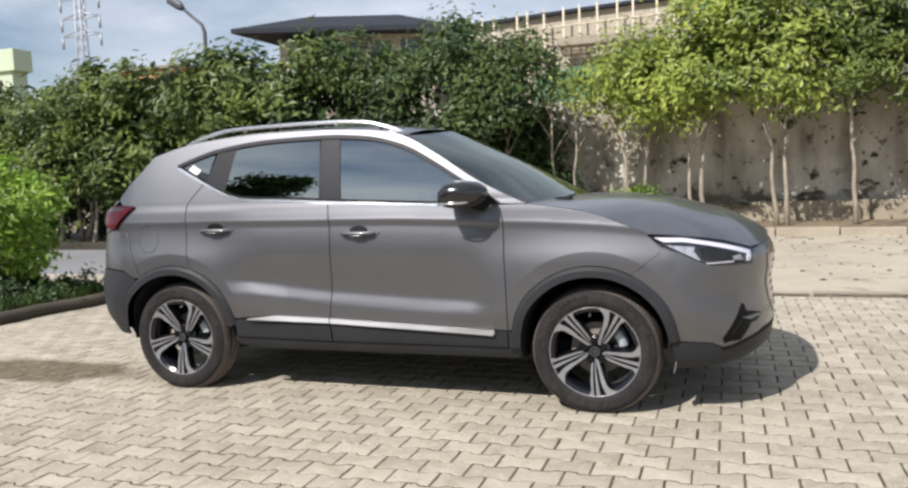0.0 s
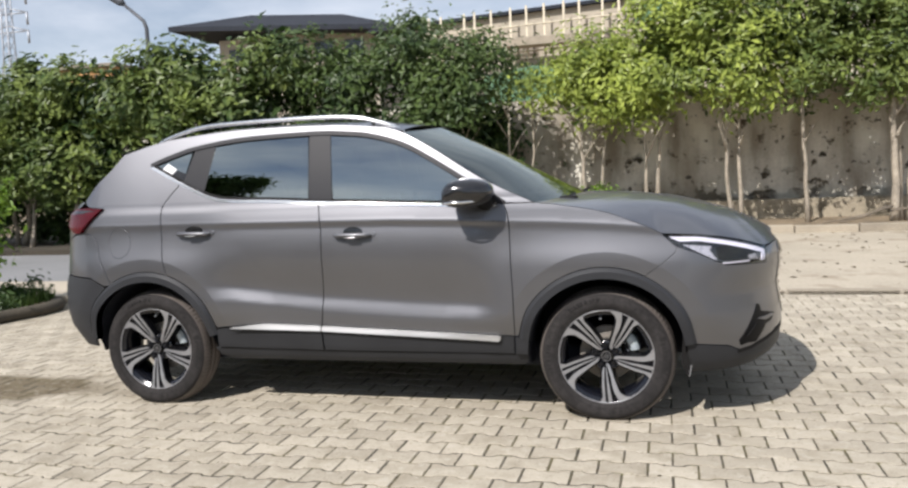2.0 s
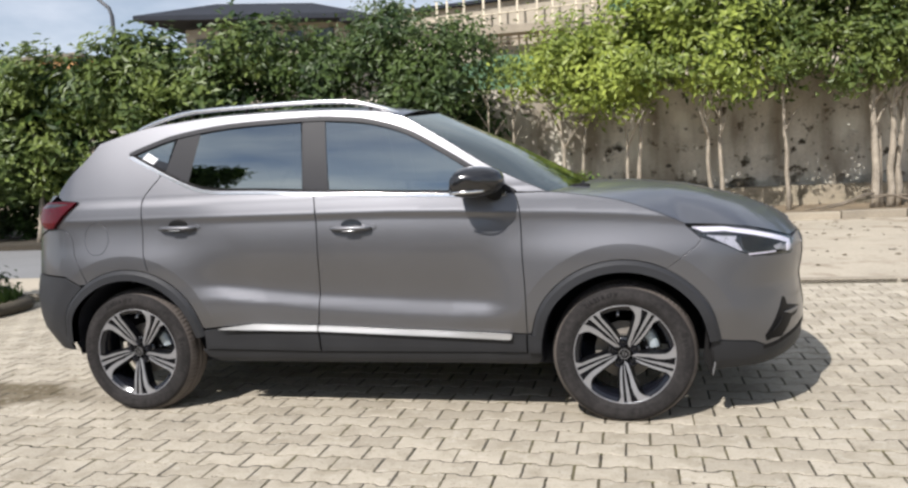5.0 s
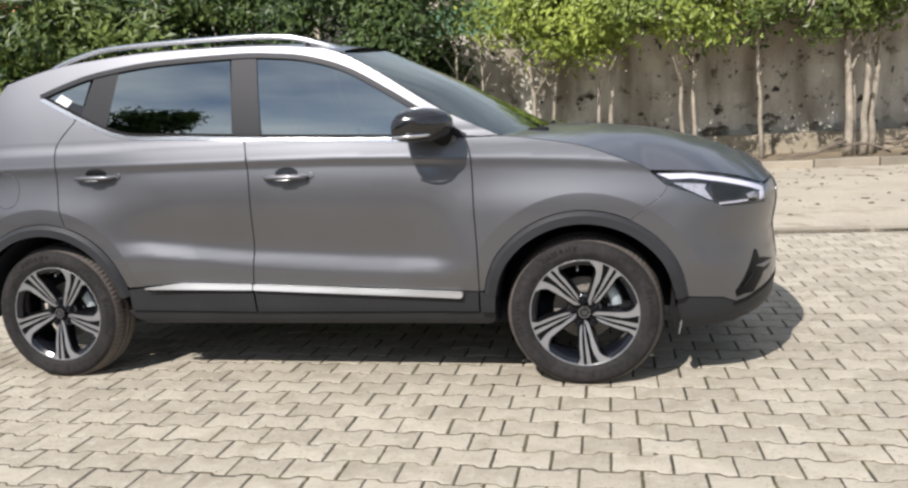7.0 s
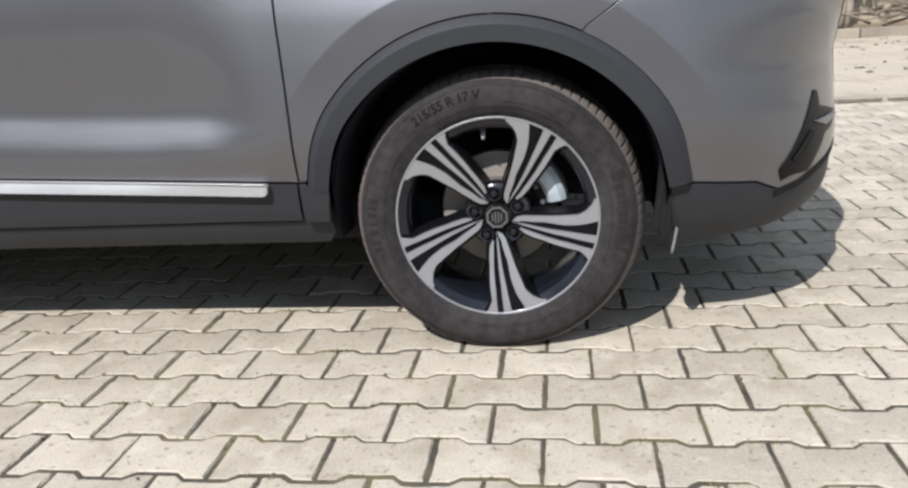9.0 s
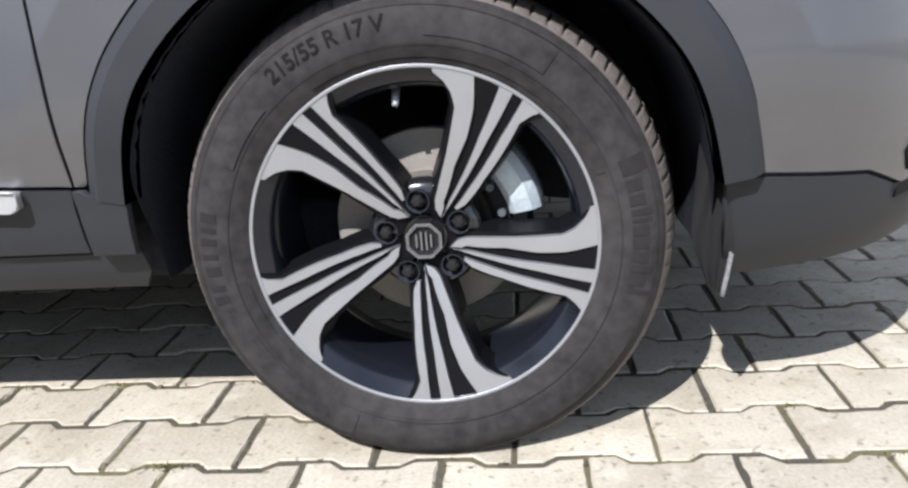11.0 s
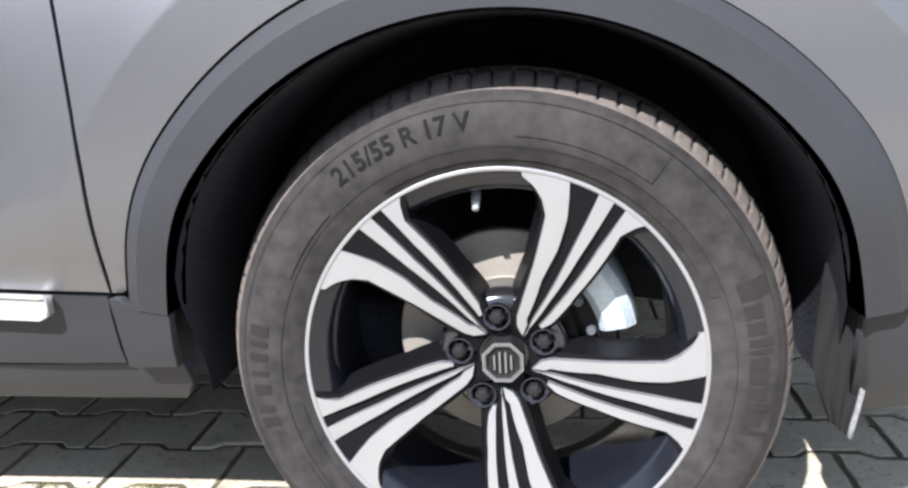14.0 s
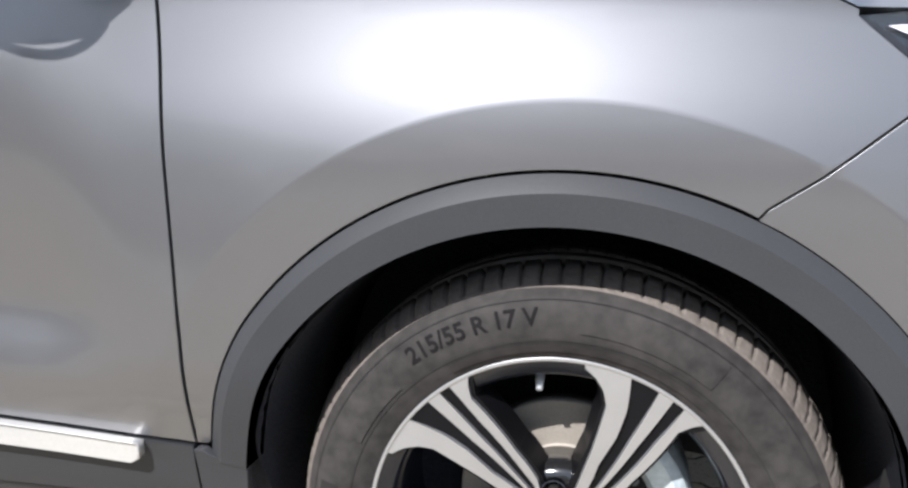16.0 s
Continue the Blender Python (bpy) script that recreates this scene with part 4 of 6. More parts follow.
link("cowl", upward(mesh_of("cowl", *sheet(cowl_a, [(-0.16, YC, 1.108), (-0.28, YC, 1.10)], crown=2), SATIN_BLACK)), car)
roof_side = resample(on_skin([p for p in roof_line if p[0] <= -1.05], 0.002), 40)
rm = np.linspace(-1.03, -2.84, 40)
roof_mid = [(x, YC, z) for x, z in zip(rm, np.interp(rm, [-2.84, -2.5, -2.2, -1.7, -1.3, -1.03], [1.505, 1.575, 1.605, 1.612, 1.593, 1.558]))]
link("roof", upward(mesh_of("roof", *sheet(roof_side, roof_mid, crown=2.6), PAINT)), car)
sp_edge = [(-2.66, 0.125, 1.490), (-2.828, 0.150, 1.464), (-2.822, 0.165, 1.440), (-2.66, 0.15, 1.44)]
link("roof_spoiler", upward(mesh_of("roof_spoiler", *sheet(sp_edge, [(-2.82, YC, 1.508), (-2.95, YC, 1.497), (-2.94, YC, 1.475), (-2.82, YC, 1.455)], crown=2.4), PAINT)), car)

c_edge = resample(on_skin([(-3.035, 1.195), (-2.945, 1.291), (-2.854, 1.368), (-2.78, 1.448)], 0.012), 16)
c_mid = [(x, YC, z) for x, z in zip(np.linspace(-3.20, -2.93, 16), np.linspace(1.195, 1.455, 16))]
link("rear_glass", upward(mesh_of("rear_glass", *sheet(c_edge, c_mid, crown=2.2), DARK_WINDOW)), car, "dark-tinted rear window")
# roof rails
for left in (False, True):
    pts = curve([(-1.075, 0.235, 1.505), (-1.13, 0.232, 1.538), (-1.216, 0.23, 1.566), (-1.339, 0.23, 1.596), (-1.528, 0.23, 1.610), (-1.854, 0.23, 1.611), (-2.261, 0.23, 1.601), (-2.438, 0.23, 1.571), (-2.56, 0.232, 1.535), (-2.62, 0.235, 1.508)], 0.03)
    if left:
        pts = [(x, 2 * YC - y, z) for x, y, z in pts]
    link("roof_rail", mesh_of("roof_rail", *tube(pts, (0.013, 0.017), 10), CHROME), car, "raised silver roof rail")
    for x, z in ((-1.25, 1.568), (-1.95, 1.606), (-2.44, 1.566)):
        link("rail_foot", mesh_of("rail_foot", *tube([(x, pts[0][1], z), (x, pts[0][1], z - 0.05)], 0.012, 6), SATIN_BLACK), car)

# door handles
for doors, xs, zc in ((front_doors, (-1.408, -1.198), 0.968), (rear_doors, (-2.363, -2.155), 0.996)):
    for left in (0, 1):
        x0, x1 = xs
        xm = (x0 + x1) / 2
        def side_y(x, z, o):
            p = skin(x, z, o)
            return (p[0], 2 * YC - p[1] if left else p[1], p[2])
        pts = [side_y(x0 + (x1 - x0) * k / 12, zc - 0.004 + 0.003 * math.sin(math.pi * k / 12), -0.004 - 0.026 * math.sin(math.pi * min(1, max(0, k / 12))) ** 0.5) for k in range(13)]
        radii = [(0.011, 0.018) if 0 < k < 12 else (0.004, 0.008) for k in range(13)]
        h = link("door_handle", mesh_of("door_handle", *tube(pts, radii, 10), PAINT), doors[left], "grey pull handle with bright lower edge")
        bright = [(p[0], p[1] + (0.014 if left else -0.014), p[2] - 0.012) for p in pts[2:11]]
        link("handle_trim", mesh_of("handle_trim", *tube(bright[2:7], (0.003, 0.005), 6), CHROME), h)
        cup = [(xm + 0.055 * math.cos(t), zc + 0.014 + 0.026 * math.sin(t)) for t in np.linspace(0, 2 * math.pi, 28)[:-1]]
        link("handle_recess", panel_mesh("handle_recess", cup, GLOSS_BLACK, off=-0.001, gap=0, flange=0, step=0.012, left=bool(left)), h)
        kx = x1 + 0.02
        link("lock_cap", panel_mesh("lock_cap", [(kx - 0.014 + 0.016 * math.cos(t), zc + 0.002 + 0.012 * math.sin(t)) for t in np.linspace(0, 2 * math.pi, 16)[:-1]], PAINT, off=-0.006, gap=0, flange=0.006, step=0.008, left=bool(left)), h)

# door mirrors: housing, arm, lower cap, glass
for left in (False, True):
    s = -1 if left else 1
    def my(y):
        return 2 * YC - y if left else y
    rings = []
    for y, sc, back_x in ((0.0, 0.55, 0.0), (-0.03, 0.86, 0.0), (-0.07, 0.98, 0.0), (-0.12, 1.0, -0.006), (-0.165, 0.90, -0.018), (-0.195, 0.68, -0.034), (-0.212, 0.36, -0.044)):
        ring = []
        for j in range(24):
            t = 2 * math.pi * j / 24
            cx, cz = math.cos(t), math.sin(t)
            dx = 0.150 * sc * (abs(cx) ** 0.75) * (1 if cx > 0 else -1)
            dz = (0.080 if cz > 0 else 0.066) * sc * (abs(cz) ** 0.7) * (1 if cz > 0 else -1)
            dz -= 0.020 * sc * max(0, -cx) * (cz > 0)
            if cx < 0:
                dx *= 0.62
            ring.append((-0.665 + dx + 0.02 * (1 - sc) + back_x, my(y - 0.01), 1.160 + dz + 0.006 * (1 - sc) - 0.05 * max(0, cx) * (cz < 0) * -0.3))
        rings.append(ring)
    verts = [v for r in rings for v in r]
    faces = [(i * 24 + j, i * 24 + (j + 1) % 24, (i + 1) * 24 + (j + 1) % 24, (i + 1) * 24 + j) for i in range(6) for j in range(24)]
    faces += [tuple(range(24))[::-1], tuple(6 * 24 + j for j in range(24))]
    bm = bmesh.new()
    bm.from_mesh(mesh_of("door_mirror", verts, faces, GLOSS_BLACK))
    mirror = link("door_mirror", bm_mesh("door_mirror", bm, GLOSS_BLACK), car, "gloss black door mirror housing")
    arm = tube([(-0.545, my(0.03), 1.118), (-0.575, my(-0.03), 1.122), (-0.60, my(-0.08), 1.135)], [(0.05, 0.022), (0.048, 0.02), (0.04, 0.018)], 12)
    link("mirror_arm", mesh_of("mirror_arm", *arm, SATIN_BLACK), mirror)
    band = [(-0.775 + 0.02 * k, my(-0.12 - 0.103 * math.sin(math.pi * min(1, (k + 2) / 13)) ** 0.6), 1.121 + 0.0008 * k) for k in range(1, 10)]
    link("indicator_band", mesh_of("indicator_band", *tube(band, (0.007, 0.004), 6), CHROME), mirror)
    link("mirror_glass", mesh_of("mirror_glass", *tube([(-0.752, my(-0.115), 1.160), (-0.756, my(-0.115), 1.160)], (0.045, 0.075), 20), CHROME, False), mirror)

# arch liners, underbody, mud flaps
for xw in (0.0, BASE):
    for left in (False, True):
        rows = []
        for a in (np.linspace(-8, 188, 44) if xw == 0.0 else np.linspace(-4, 184, 44)):
            rr = 0.4005 * arch_scale(float(a))
            rows.append([(xw + rr * math.cos(radians(a)), y, HUB + rr * math.sin(radians(a))) for y in (-0.034 + 0.09 * (1 - float(ease(a, -4, 26))) + 0.09 * float(ease(a, 158, 184)), 0.12, 0.20, 0.34)])
        verts = [(x, 2 * YC - y if left else y, z) for r in rows for x, y, z in r]
        faces = [(i * 4 + j, i * 4 + j + 1, i * 4 + j + 5, i * 4 + j + 4) for i in range(43) for j in range(3)]
        n0 = len(verts)
        verts += [(xw, 2 * YC - 0.34 if left else 0.34, HUB)]
        faces += [(i * 4 + 3, (i + 1) * 4 + 3, n0) for i in range(43)]
        link("arch_liner", mesh_of("arch_liner", verts, faces, LINER), car)
        if xw < 0:
            continue
        edge_f = curve([(0.408, 0.43), (0.413, 0.36), (0.408, 0.29), (0.397, 0.226)], 0.012)
        edge_b = curve([(0.372, 0.43), (0.366, 0.36), (0.362, 0.300), (0.384, 0.232)], 0.012)
        nf = 16
        ef, eb = np.array(resample(edge_f, nf)), np.array(resample(edge_b, nf))
        fv = []
        for face in (0.0, 0.004):
            for a_, b_ in zip(ef, eb):
                for k in range(7):
                    x_, z_ = a_ + (b_ - a_) * k / 6
                    y_ = 0.036 + 0.006 * math.sin(k * 1.9 + z_ * 22) + 0.02 * k / 6 + face
                    fv.append((x_, 2 * YC - y_ if left else y_, z_))
        ff = [(o_ + i * 7 + j, o_ + i * 7 + j + 1, o_ + i * 7 + j + 8, o_ + i * 7 + j + 7) for o_ in (0, 7 * nf) for i in range(nf - 1) for j in range(6)]
        link("liner_flap", mesh_of("liner_flap", fv, ff, SATIN_BLACK), car)
        rim = [(x_ + 0.001, (2 * YC - 0.029 if left else 0.029), z_) for x_, z_ in ef[7:]]
        link("flap_edge", mesh_of("flap_edge", *tube(rim, [(0.0035, 0.0035)] * len(rim), 6), WORN_EDGE), car)
under = bm_mesh("underbody", rbox((2.9, 1.36, 0.12), 0.03, 2, (-1.3, YC, 0.290)), LINER)
link("underbody", under, car)
link("floor_pan", bm_mesh("floor_pan", rbox((3.9, 0.98, 0.30), 0.05, 2, (-1.22, YC, 0.44)), LINER), car)
link("sill_box", bm_mesh("sill_box", rbox((1.66, 1.60, 0.26), 0.04, 2, (-1.29, YC, 0.43)), LINER), car)
link("exhaust", mesh_of("exhaust", *tube([(-0.4, 1.1, 0.24), (-1.6, 1.05, 0.23), (-2.9, 1.2, 0.25)], 0.03, 8), STEEL), car)

# cabin
link("dashboard", bm_mesh("dashboard", rbox((0.42, 1.42, 0.26), 0.08, 3, (-0.52, YC, 0.98)), SATIN_BLACK), car)
link("cabin_floor", bm_mesh("cabin_floor", rbox((2.3, 1.44, 0.05), 0.01, 1, (-1.5, YC, 0.63)), LINER), car)
for y0 in (0.45, 1.27):
    seat = link("front_seat", bm_mesh("front_seat", rbox((0.50, 0.50, 0.18), 0.06, 3, (-1.25, y0, 0.74)), SEAT), car, "dark fabric front seat")
    bk = rbox((0.13, 0.48, 0.62), 0.05, 3)
    bk.transform(pose(-1.58, y0, 1.06, 0, -16, 0))
    link("backrest", bm_mesh("backrest", bk, SEAT), seat)
    hr = rbox((0.09, 0.27, 0.17), 0.04, 3)
    hr.transform(pose(-1.69, y0, 1.42, 0, -12, 0))
    link("headrest", bm_mesh("headrest", hr, SEAT), seat)
bench = link("rear_seat", bm_mesh("rear_seat", rbox((0.5, 1.30, 0.18), 0.06, 3, (-2.12, YC, 0.76)), SEAT), car, "dark fabric rear bench")
bk = rbox((0.14, 1.30, 0.58), 0.05, 3)
bk.transform(pose(-2.46, YC, 1.05, 0, -18, 0))
link("backrest", bm_mesh("backrest", bk, SEAT), bench)
sw = [( -0.84 + 0.05 * math.sin(t), 0.45 + 0.18 * math.cos(t), 1.02 + 0.17 * math.sin(t)) for t in np.linspace(0, 2 * math.pi, 25)]
link("steering_wheel", mesh_of("steering_wheel", *tube(sw, 0.014, 8, False), SATIN_BLACK), car)
link("headliner", upward(mesh_of("headliner", *sheet([(x, y + 0.02, z - 0.03) for x, y, z in roof_side], [(x, y, z - 0.05) for x, y, z in roof_mid], crown=2.6), SEAT)), car)

# ---- wheels ----


def face_y(r):
    return 0.006 + 0.034 * (1 - min(r, 0.236) / 0.236) ** 1.3


def plate(poly, depth, lift=0.0, flare=0.0, inset=0.0):
    """A thin machined face: an outline of (radius, angle), following the dish of the wheel."""
    pts = []
    for (r0, a0), (r1, a1) in zip(poly, poly[1:] + poly[:1]):
        n = max(1, int(math.hypot(r1 - r0, radians(a1 - a0) * (r0 + r1) / 2) / 0.008))
        pts += [(r0 + (r1 - r0) * k / n, a0 + (a1 - a0) * k / n) for k in range(n)]
    flat = [Vector((r * math.cos(radians(a)), r * math.sin(radians(a)))) for r, a in pts]
    if inset:
        flat = [Vector(q) for q in shrink([tuple(c) for c in flat], inset)]
    n = len(flat)
    co, _, tris, *_ = delaunay_2d_cdt(flat, [(i, (i + 1) % n) for i in range(n)], [], 1, 1e-7)
    def front(c):
        return face_y(c.length) - lift * (1 - 0.9 * float(ease(c.length, 0.205, 0.224)))
    verts = [(c.x, front(c), c.y) for c in co]
    faces = []
    for t in tris:
        a, b, c = (co[i] for i in t[:3])
        ccw = (b - a).cross(c - a) > 0
        faces.append(tuple(t) if ccw else tuple(t)[::-1])
    o, m = len(verts), n
    area = sum(flat[i].cross(flat[(i + 1) % n]) for i in range(n))
    foot = [Vector(q) for q in shrink([tuple(c) for c in flat], -flare)]
    verts += [(c.x, front(c), c.y) for c in flat] + [(q.x, front(c) + depth, q.y) for c, q in zip(flat, foot)]
    for i in range(n):
        j = (i + 1) % n
        q = (o + i, o + m + i, o + m + j, o + j)
        faces.append(q if area > 0 else q[::-1])
    return verts, faces


THIN_1 = [(0.060, -15.5), (0.060, -21), (0.075, -23.0), (0.12, -17.5), (0.205, -12.0), (0.222, -13.5), (0.236, -15.5), (0.236, -7.4), (0.176, -8.9), (0.091, -13.0)]
THIN_2 = [(0.036, -12.5), (0.091, -8.6), (0.160, -5.8), (0.236, -4.3), (0.236, 1.0), (0.160, -0.8), (0.066, -4.6), (0.052, -7.0)]
HOOK = [(0.036, -11), (0.052, -6.2), (0.058, -1.5), (0.110, 3.6), (0.153, 3.4), (0.191, 5.3), (0.236, 9.2), (0.236, 23.0), (0.226, 22.5), (0.216, 18.8), (0.203, 15.6), (0.186, 13.2), (0.123, 12.2), (0.056, 12.6), (0.044, 8.0)]
SPOKE = [(0.030, -30), (0.075, -26.0), (0.12, -19.0), (0.205, -13.0), (0.233, -16.5), (0.233, 23.5), (0.205, 16.6), (0.186, 14.4), (0.123, 14.0), (0.060, 18), (0.030, 40)]


def tyre_shift(i, j, r, y):
    """Sipes across both shoulders, and a slight flat where the tyre stands is left to the ground."""
    if j % 8 == 0 and (i in SHOULDER):
        r -= 0.007
    return r, y


TYRE = [(0.228, 0.012), (0.238, 0.004), (0.246, 0.000), (0.258, -0.006), (0.270, -0.0085), (0.285, -0.009), (0.300, -0.006), (0.312, 0.0005), (0.3195, 0.008), (0.3225, 0.013), (0.3270, 0.020), (0.3315, 0.030), (0.3350, 0.044), (0.3405, 0.062),
        (0.327, 0.063), (0.327, 0.071), (0.341, 0.072), (0.341, 0.100), (0.327, 0.101), (0.327, 0.109), (0.3405, 0.110), (0.3405, 0.138), (0.3305, 0.155), (0.327, 0.172), (0.318, 0.190), (0.295, 0.205), (0.26, 0.206), (0.228, 0.195)]
SHOULDER = {10, 11, 12, 13, 21, 22, 23}
TYRE_ME = mesh_of("tyre", *lathe(TYRE, 704, tyre_shift), RUBBER)
TYRE_ME.materials.append(TREAD)
for q_ in TYRE_ME.polygons:
    if 8 <= q_.vertices[0] % len(TYRE) <= 22:
        q_.material_index = 1
BARREL_ME = mesh_of("wheel", *lathe([(0.2365, 0.012), (0.2360, 0.0062), (0.2325, 0.0060), (0.2308, 0.0072), (0.2300, 0.0078), (0.2150, 0.0168), (0.2135, 0.0182), (0.2085, 0.026), (0.2050, 0.042), (0.2035, 0.085), (0.2035, 0.135), (0.214, 0.19), (0.226, 0.195)], 140), BARREL_BLACK)
LIP_ME = mesh_of("rim_lip", *lathe([(0.2370, 0.010), (0.2368, 0.0052), (0.2362, 0.0046), (0.2360, 0.0045), (0.2322, 0.0048), (0.2320, 0.0050), (0.2316, 0.0062)], 160), MACHINED)


SPOKE_ME = mesh_of("spoke", *plate(SPOKE, 0.042, -0.0065, 0.007), DEEP_BLACK, False)
FACE_MES = [mesh_of("machined_face", *plate(p, 0.0095, 0.0, 0.0012, 0.0014), MACHINED, False) for p in (THIN_1, THIN_2, HOOK)]
HUBDISC_ME = mesh_of("hub", *lathe([(0.0, 0.045), (0.030, 0.044), (0.050, 0.046), (0.072, 0.043), (0.080, 0.055), (0.082, 0.10), (0.0, 0.11)], 60), GLOSS_BLACK)
CAP_ME = mesh_of("hub_cap", *lathe([(0.0, 0.024), (0.018, 0.024), (0.0205, 0.022), (0.0230, 0.0215), (0.0262, 0.0215), (0.0268, 0.026), (0.028, 0.048)], 8), SATIN_BLACK, False)
CAP_RING_ME = mesh_of("cap_ring", *lathe([(0.0262, 0.024), (0.0262, 0.0195), (0.0245, 0.0195), (0.0245, 0.0215), (0.0232, 0.0215), (0.0232, 0.0195), (0.0222, 0.0195), (0.0222, 0.023)], 8), EMBLEM_GREY, False)
EMBLEM_MES = [mesh_of("cap_emblem", *tube([(x0, 0.0205, z0), (x1, 0.0205, z1)], 0.0013, 6), EMBLEM_GREY, False) for x0, z0, x1, z1 in ((-0.010, -0.009, -0.010, 0.009), (-0.0035, -0.013, -0.0035, 0.013), (0.0035, -0.013, 0.0035, 0.013), (0.010, -0.009, 0.010, 0.009))]
NUT_ME = mesh_of("lug_nut", *lathe([(0.0, -0.014), (0.005, -0.0135), (0.0085, -0.010), (0.0095, -0.006), (0.0095, 0.012), (0.013, 0.013), (0.013, 0.018)], 6), SATIN_BLACK, False)
NUT_HOLE_ME = mesh_of("lug_pocket", *lathe([(0.0165, -0.006), (0.0150, -0.007), (0.0140, 0.010), (0.0, 0.011)], 24), LINER)
DISC_ME = mesh_of("brake_disc", *lathe([(0.0, 0.090), (0.072, 0.090), (0.0735, 0.0902), (0.0755, 0.092), (0.0765, 0.1125), (0.078, 0.1148), (0.080, 0.115), (0.082, 0.115), (0.137, 0.115), (0.1385, 0.1152), (0.140, 0.118), (0.140, 0.138), (0.08, 0.14)], 72), STEEL)
VALVE_ME = mesh_of("valve", *tube([(-0.0265, 0.075, 0.205), (-0.0260, 0.050, 0.190), (-0.0255, 0.040, 0.182)], [0.006, 0.0055, 0.004], 10), GALV)


def arc_block(name, a0, a1, outline, material, n=10):
    """A block bent round the disc: outline of (radius, y) between two angles, its middle a little prouder."""
    bm, rows = bmesh.new(), []
    for a in np.linspace(a0, a1, n):
        bulge = 0.006 * math.sin(math.pi * (a - a0) / (a1 - a0))
        rows.append([bm.verts.new((r * math.cos(radians(a)), y - bulge, r * math.sin(radians(a)))) for r, y in outline])
    m = len(outline)
    for p, q in zip(rows, rows[1:]):
        for i in range(m - 1):
            bm.faces.new((p[i], p[i + 1], q[i + 1], q[i]))
    bm.faces.new(rows[0])
    bm.faces.new(rows[-1][::-1])
    bmesh.ops.bevel(bm, geom=[e for e in bm.edges if not e.is_boundary and e.calc_face_angle(0) > 0.7], offset=0.002, segments=2, affect="EDGES")
    return bm_mesh(name, bm, material, False)


CALIPER_ME = arc_block("brake_caliper", 9, 46, ((0.116, 0.112), (0.118, 0.078), (0.126, 0.070), (0.150, 0.070), (0.163, 0.080), (0.168, 0.105), (0.168, 0.165)), CAST)
BRACKET_ME = arc_block("caliper_bracket", 3, 36, ((0.090, 0.114), (0.092, 0.084), (0.100, 0.078), (0.118, 0.078), (0.120, 0.114)), SATIN_BLACK)
BOLT_ME = mesh_of("caliper_bolt", *lathe([(0.0, -0.012), (0.0055, -0.012), (0.006, -0.010), (0.006, 0.0), (0.009, 0.001), (0.009, 0.006)], 10), DARK_METAL, False)


def bent_text(words, radius, mid_deg, height, material, name, thick=0.0012):
    """Raised lettering that follows the sidewall."""
    cu = bpy.data.curves.new(name, "FONT")
    cu.body, cu.size, cu.align_x = words, height * 1.4, "CENTER"
    cu.offset = 0.0006
    tmp = bpy.data.objects.new(name, cu)
    scene.collection.objects.link(tmp)
    dg = bpy.context.evaluated_depsgraph_get()
    me = bpy.data.meshes.new_from_object(tmp.evaluated_get(dg))
    bpy.data.objects.remove(tmp)
    bm = bmesh.new()
    bm.from_mesh(me)
    bmesh.ops.subdivide_edges(bm, edges=[e for e in bm.edges if e.calc_length() > 0.006], cuts=2)
    for v in bm.verts:
        a = radians(mid_deg) - v.co.x / radius
        r = radius + v.co.y - height * 0.5
        y = float(np.interp(r, [p[0] for p in TYRE[:11]], [p[1] for p in TYRE[:11]])) - thick
        v.co = (r * math.cos(a), y, r * math.sin(a))
    me2 = bpy.data.meshes.new(name)
    bm.to_mesh(me2)
    bm.free()
    me2.materials.clear()
    me2.materials.append(material)
    return me2


def arc_plate(r0, r1, a0, a1, lift=0.0011, n=8):
    verts, faces = [], []
    for k in range(n + 1):
        a = radians(a0 + (a1 - a0) * k / n)
        for m in range(4):
            r = r0 + (r1 - r0) * m / 3
            y = float(np.interp(r, [p[0] for p in TYRE[:11]], [p[1] for p in TYRE[:11]])) - lift
            verts.append((r * math.cos(a), y, r * math.sin(a)))
    for k in range(n):
        for m in range(3):
            faces.append((k * 4 + m, k * 4 + m + 1, k * 4 + m + 5, k * 4 + m + 4))
    return verts, faces


SIZE_TEXT_ME = bent_text("215/55 R 17 V", 0.2905, 111.0, 0.0205, DARK_MARK, "size_lettering")
MARK_MES = [("maker_mark", mesh_of("maker_mark", *arc_plate(0.275, 0.275 + h, a, a + w, n=3), MARK)) for a, w, h in ((17.0, 4.4, 0.033), (12.6, 3.2, 0.021), (8.8, 2.9, 0.021), (6.0, 1.7, 0.027), (4.2, 1.0, 0.026), (0.6, 2.7, 0.021), (-3.0, 2.9, 0.021), (-6.8, 2.9, 0.021), (-9.4, 1.7, 0.027), (-13.2, 3.0, 0.021), (-15.4, 1.1, 0.031))]
MARK_MES += [("sidewall_mark", mesh_of("sidewall_mark", *arc_plate(0.278, 0.300, a, a + w, n=3), MARK)) for a, w in ((168, 2.6), (172, 1.4), (175, 2.0), (179.5, 1.4), (183, 2.6), (188.5, 1.6), (191.5, 2.4))]
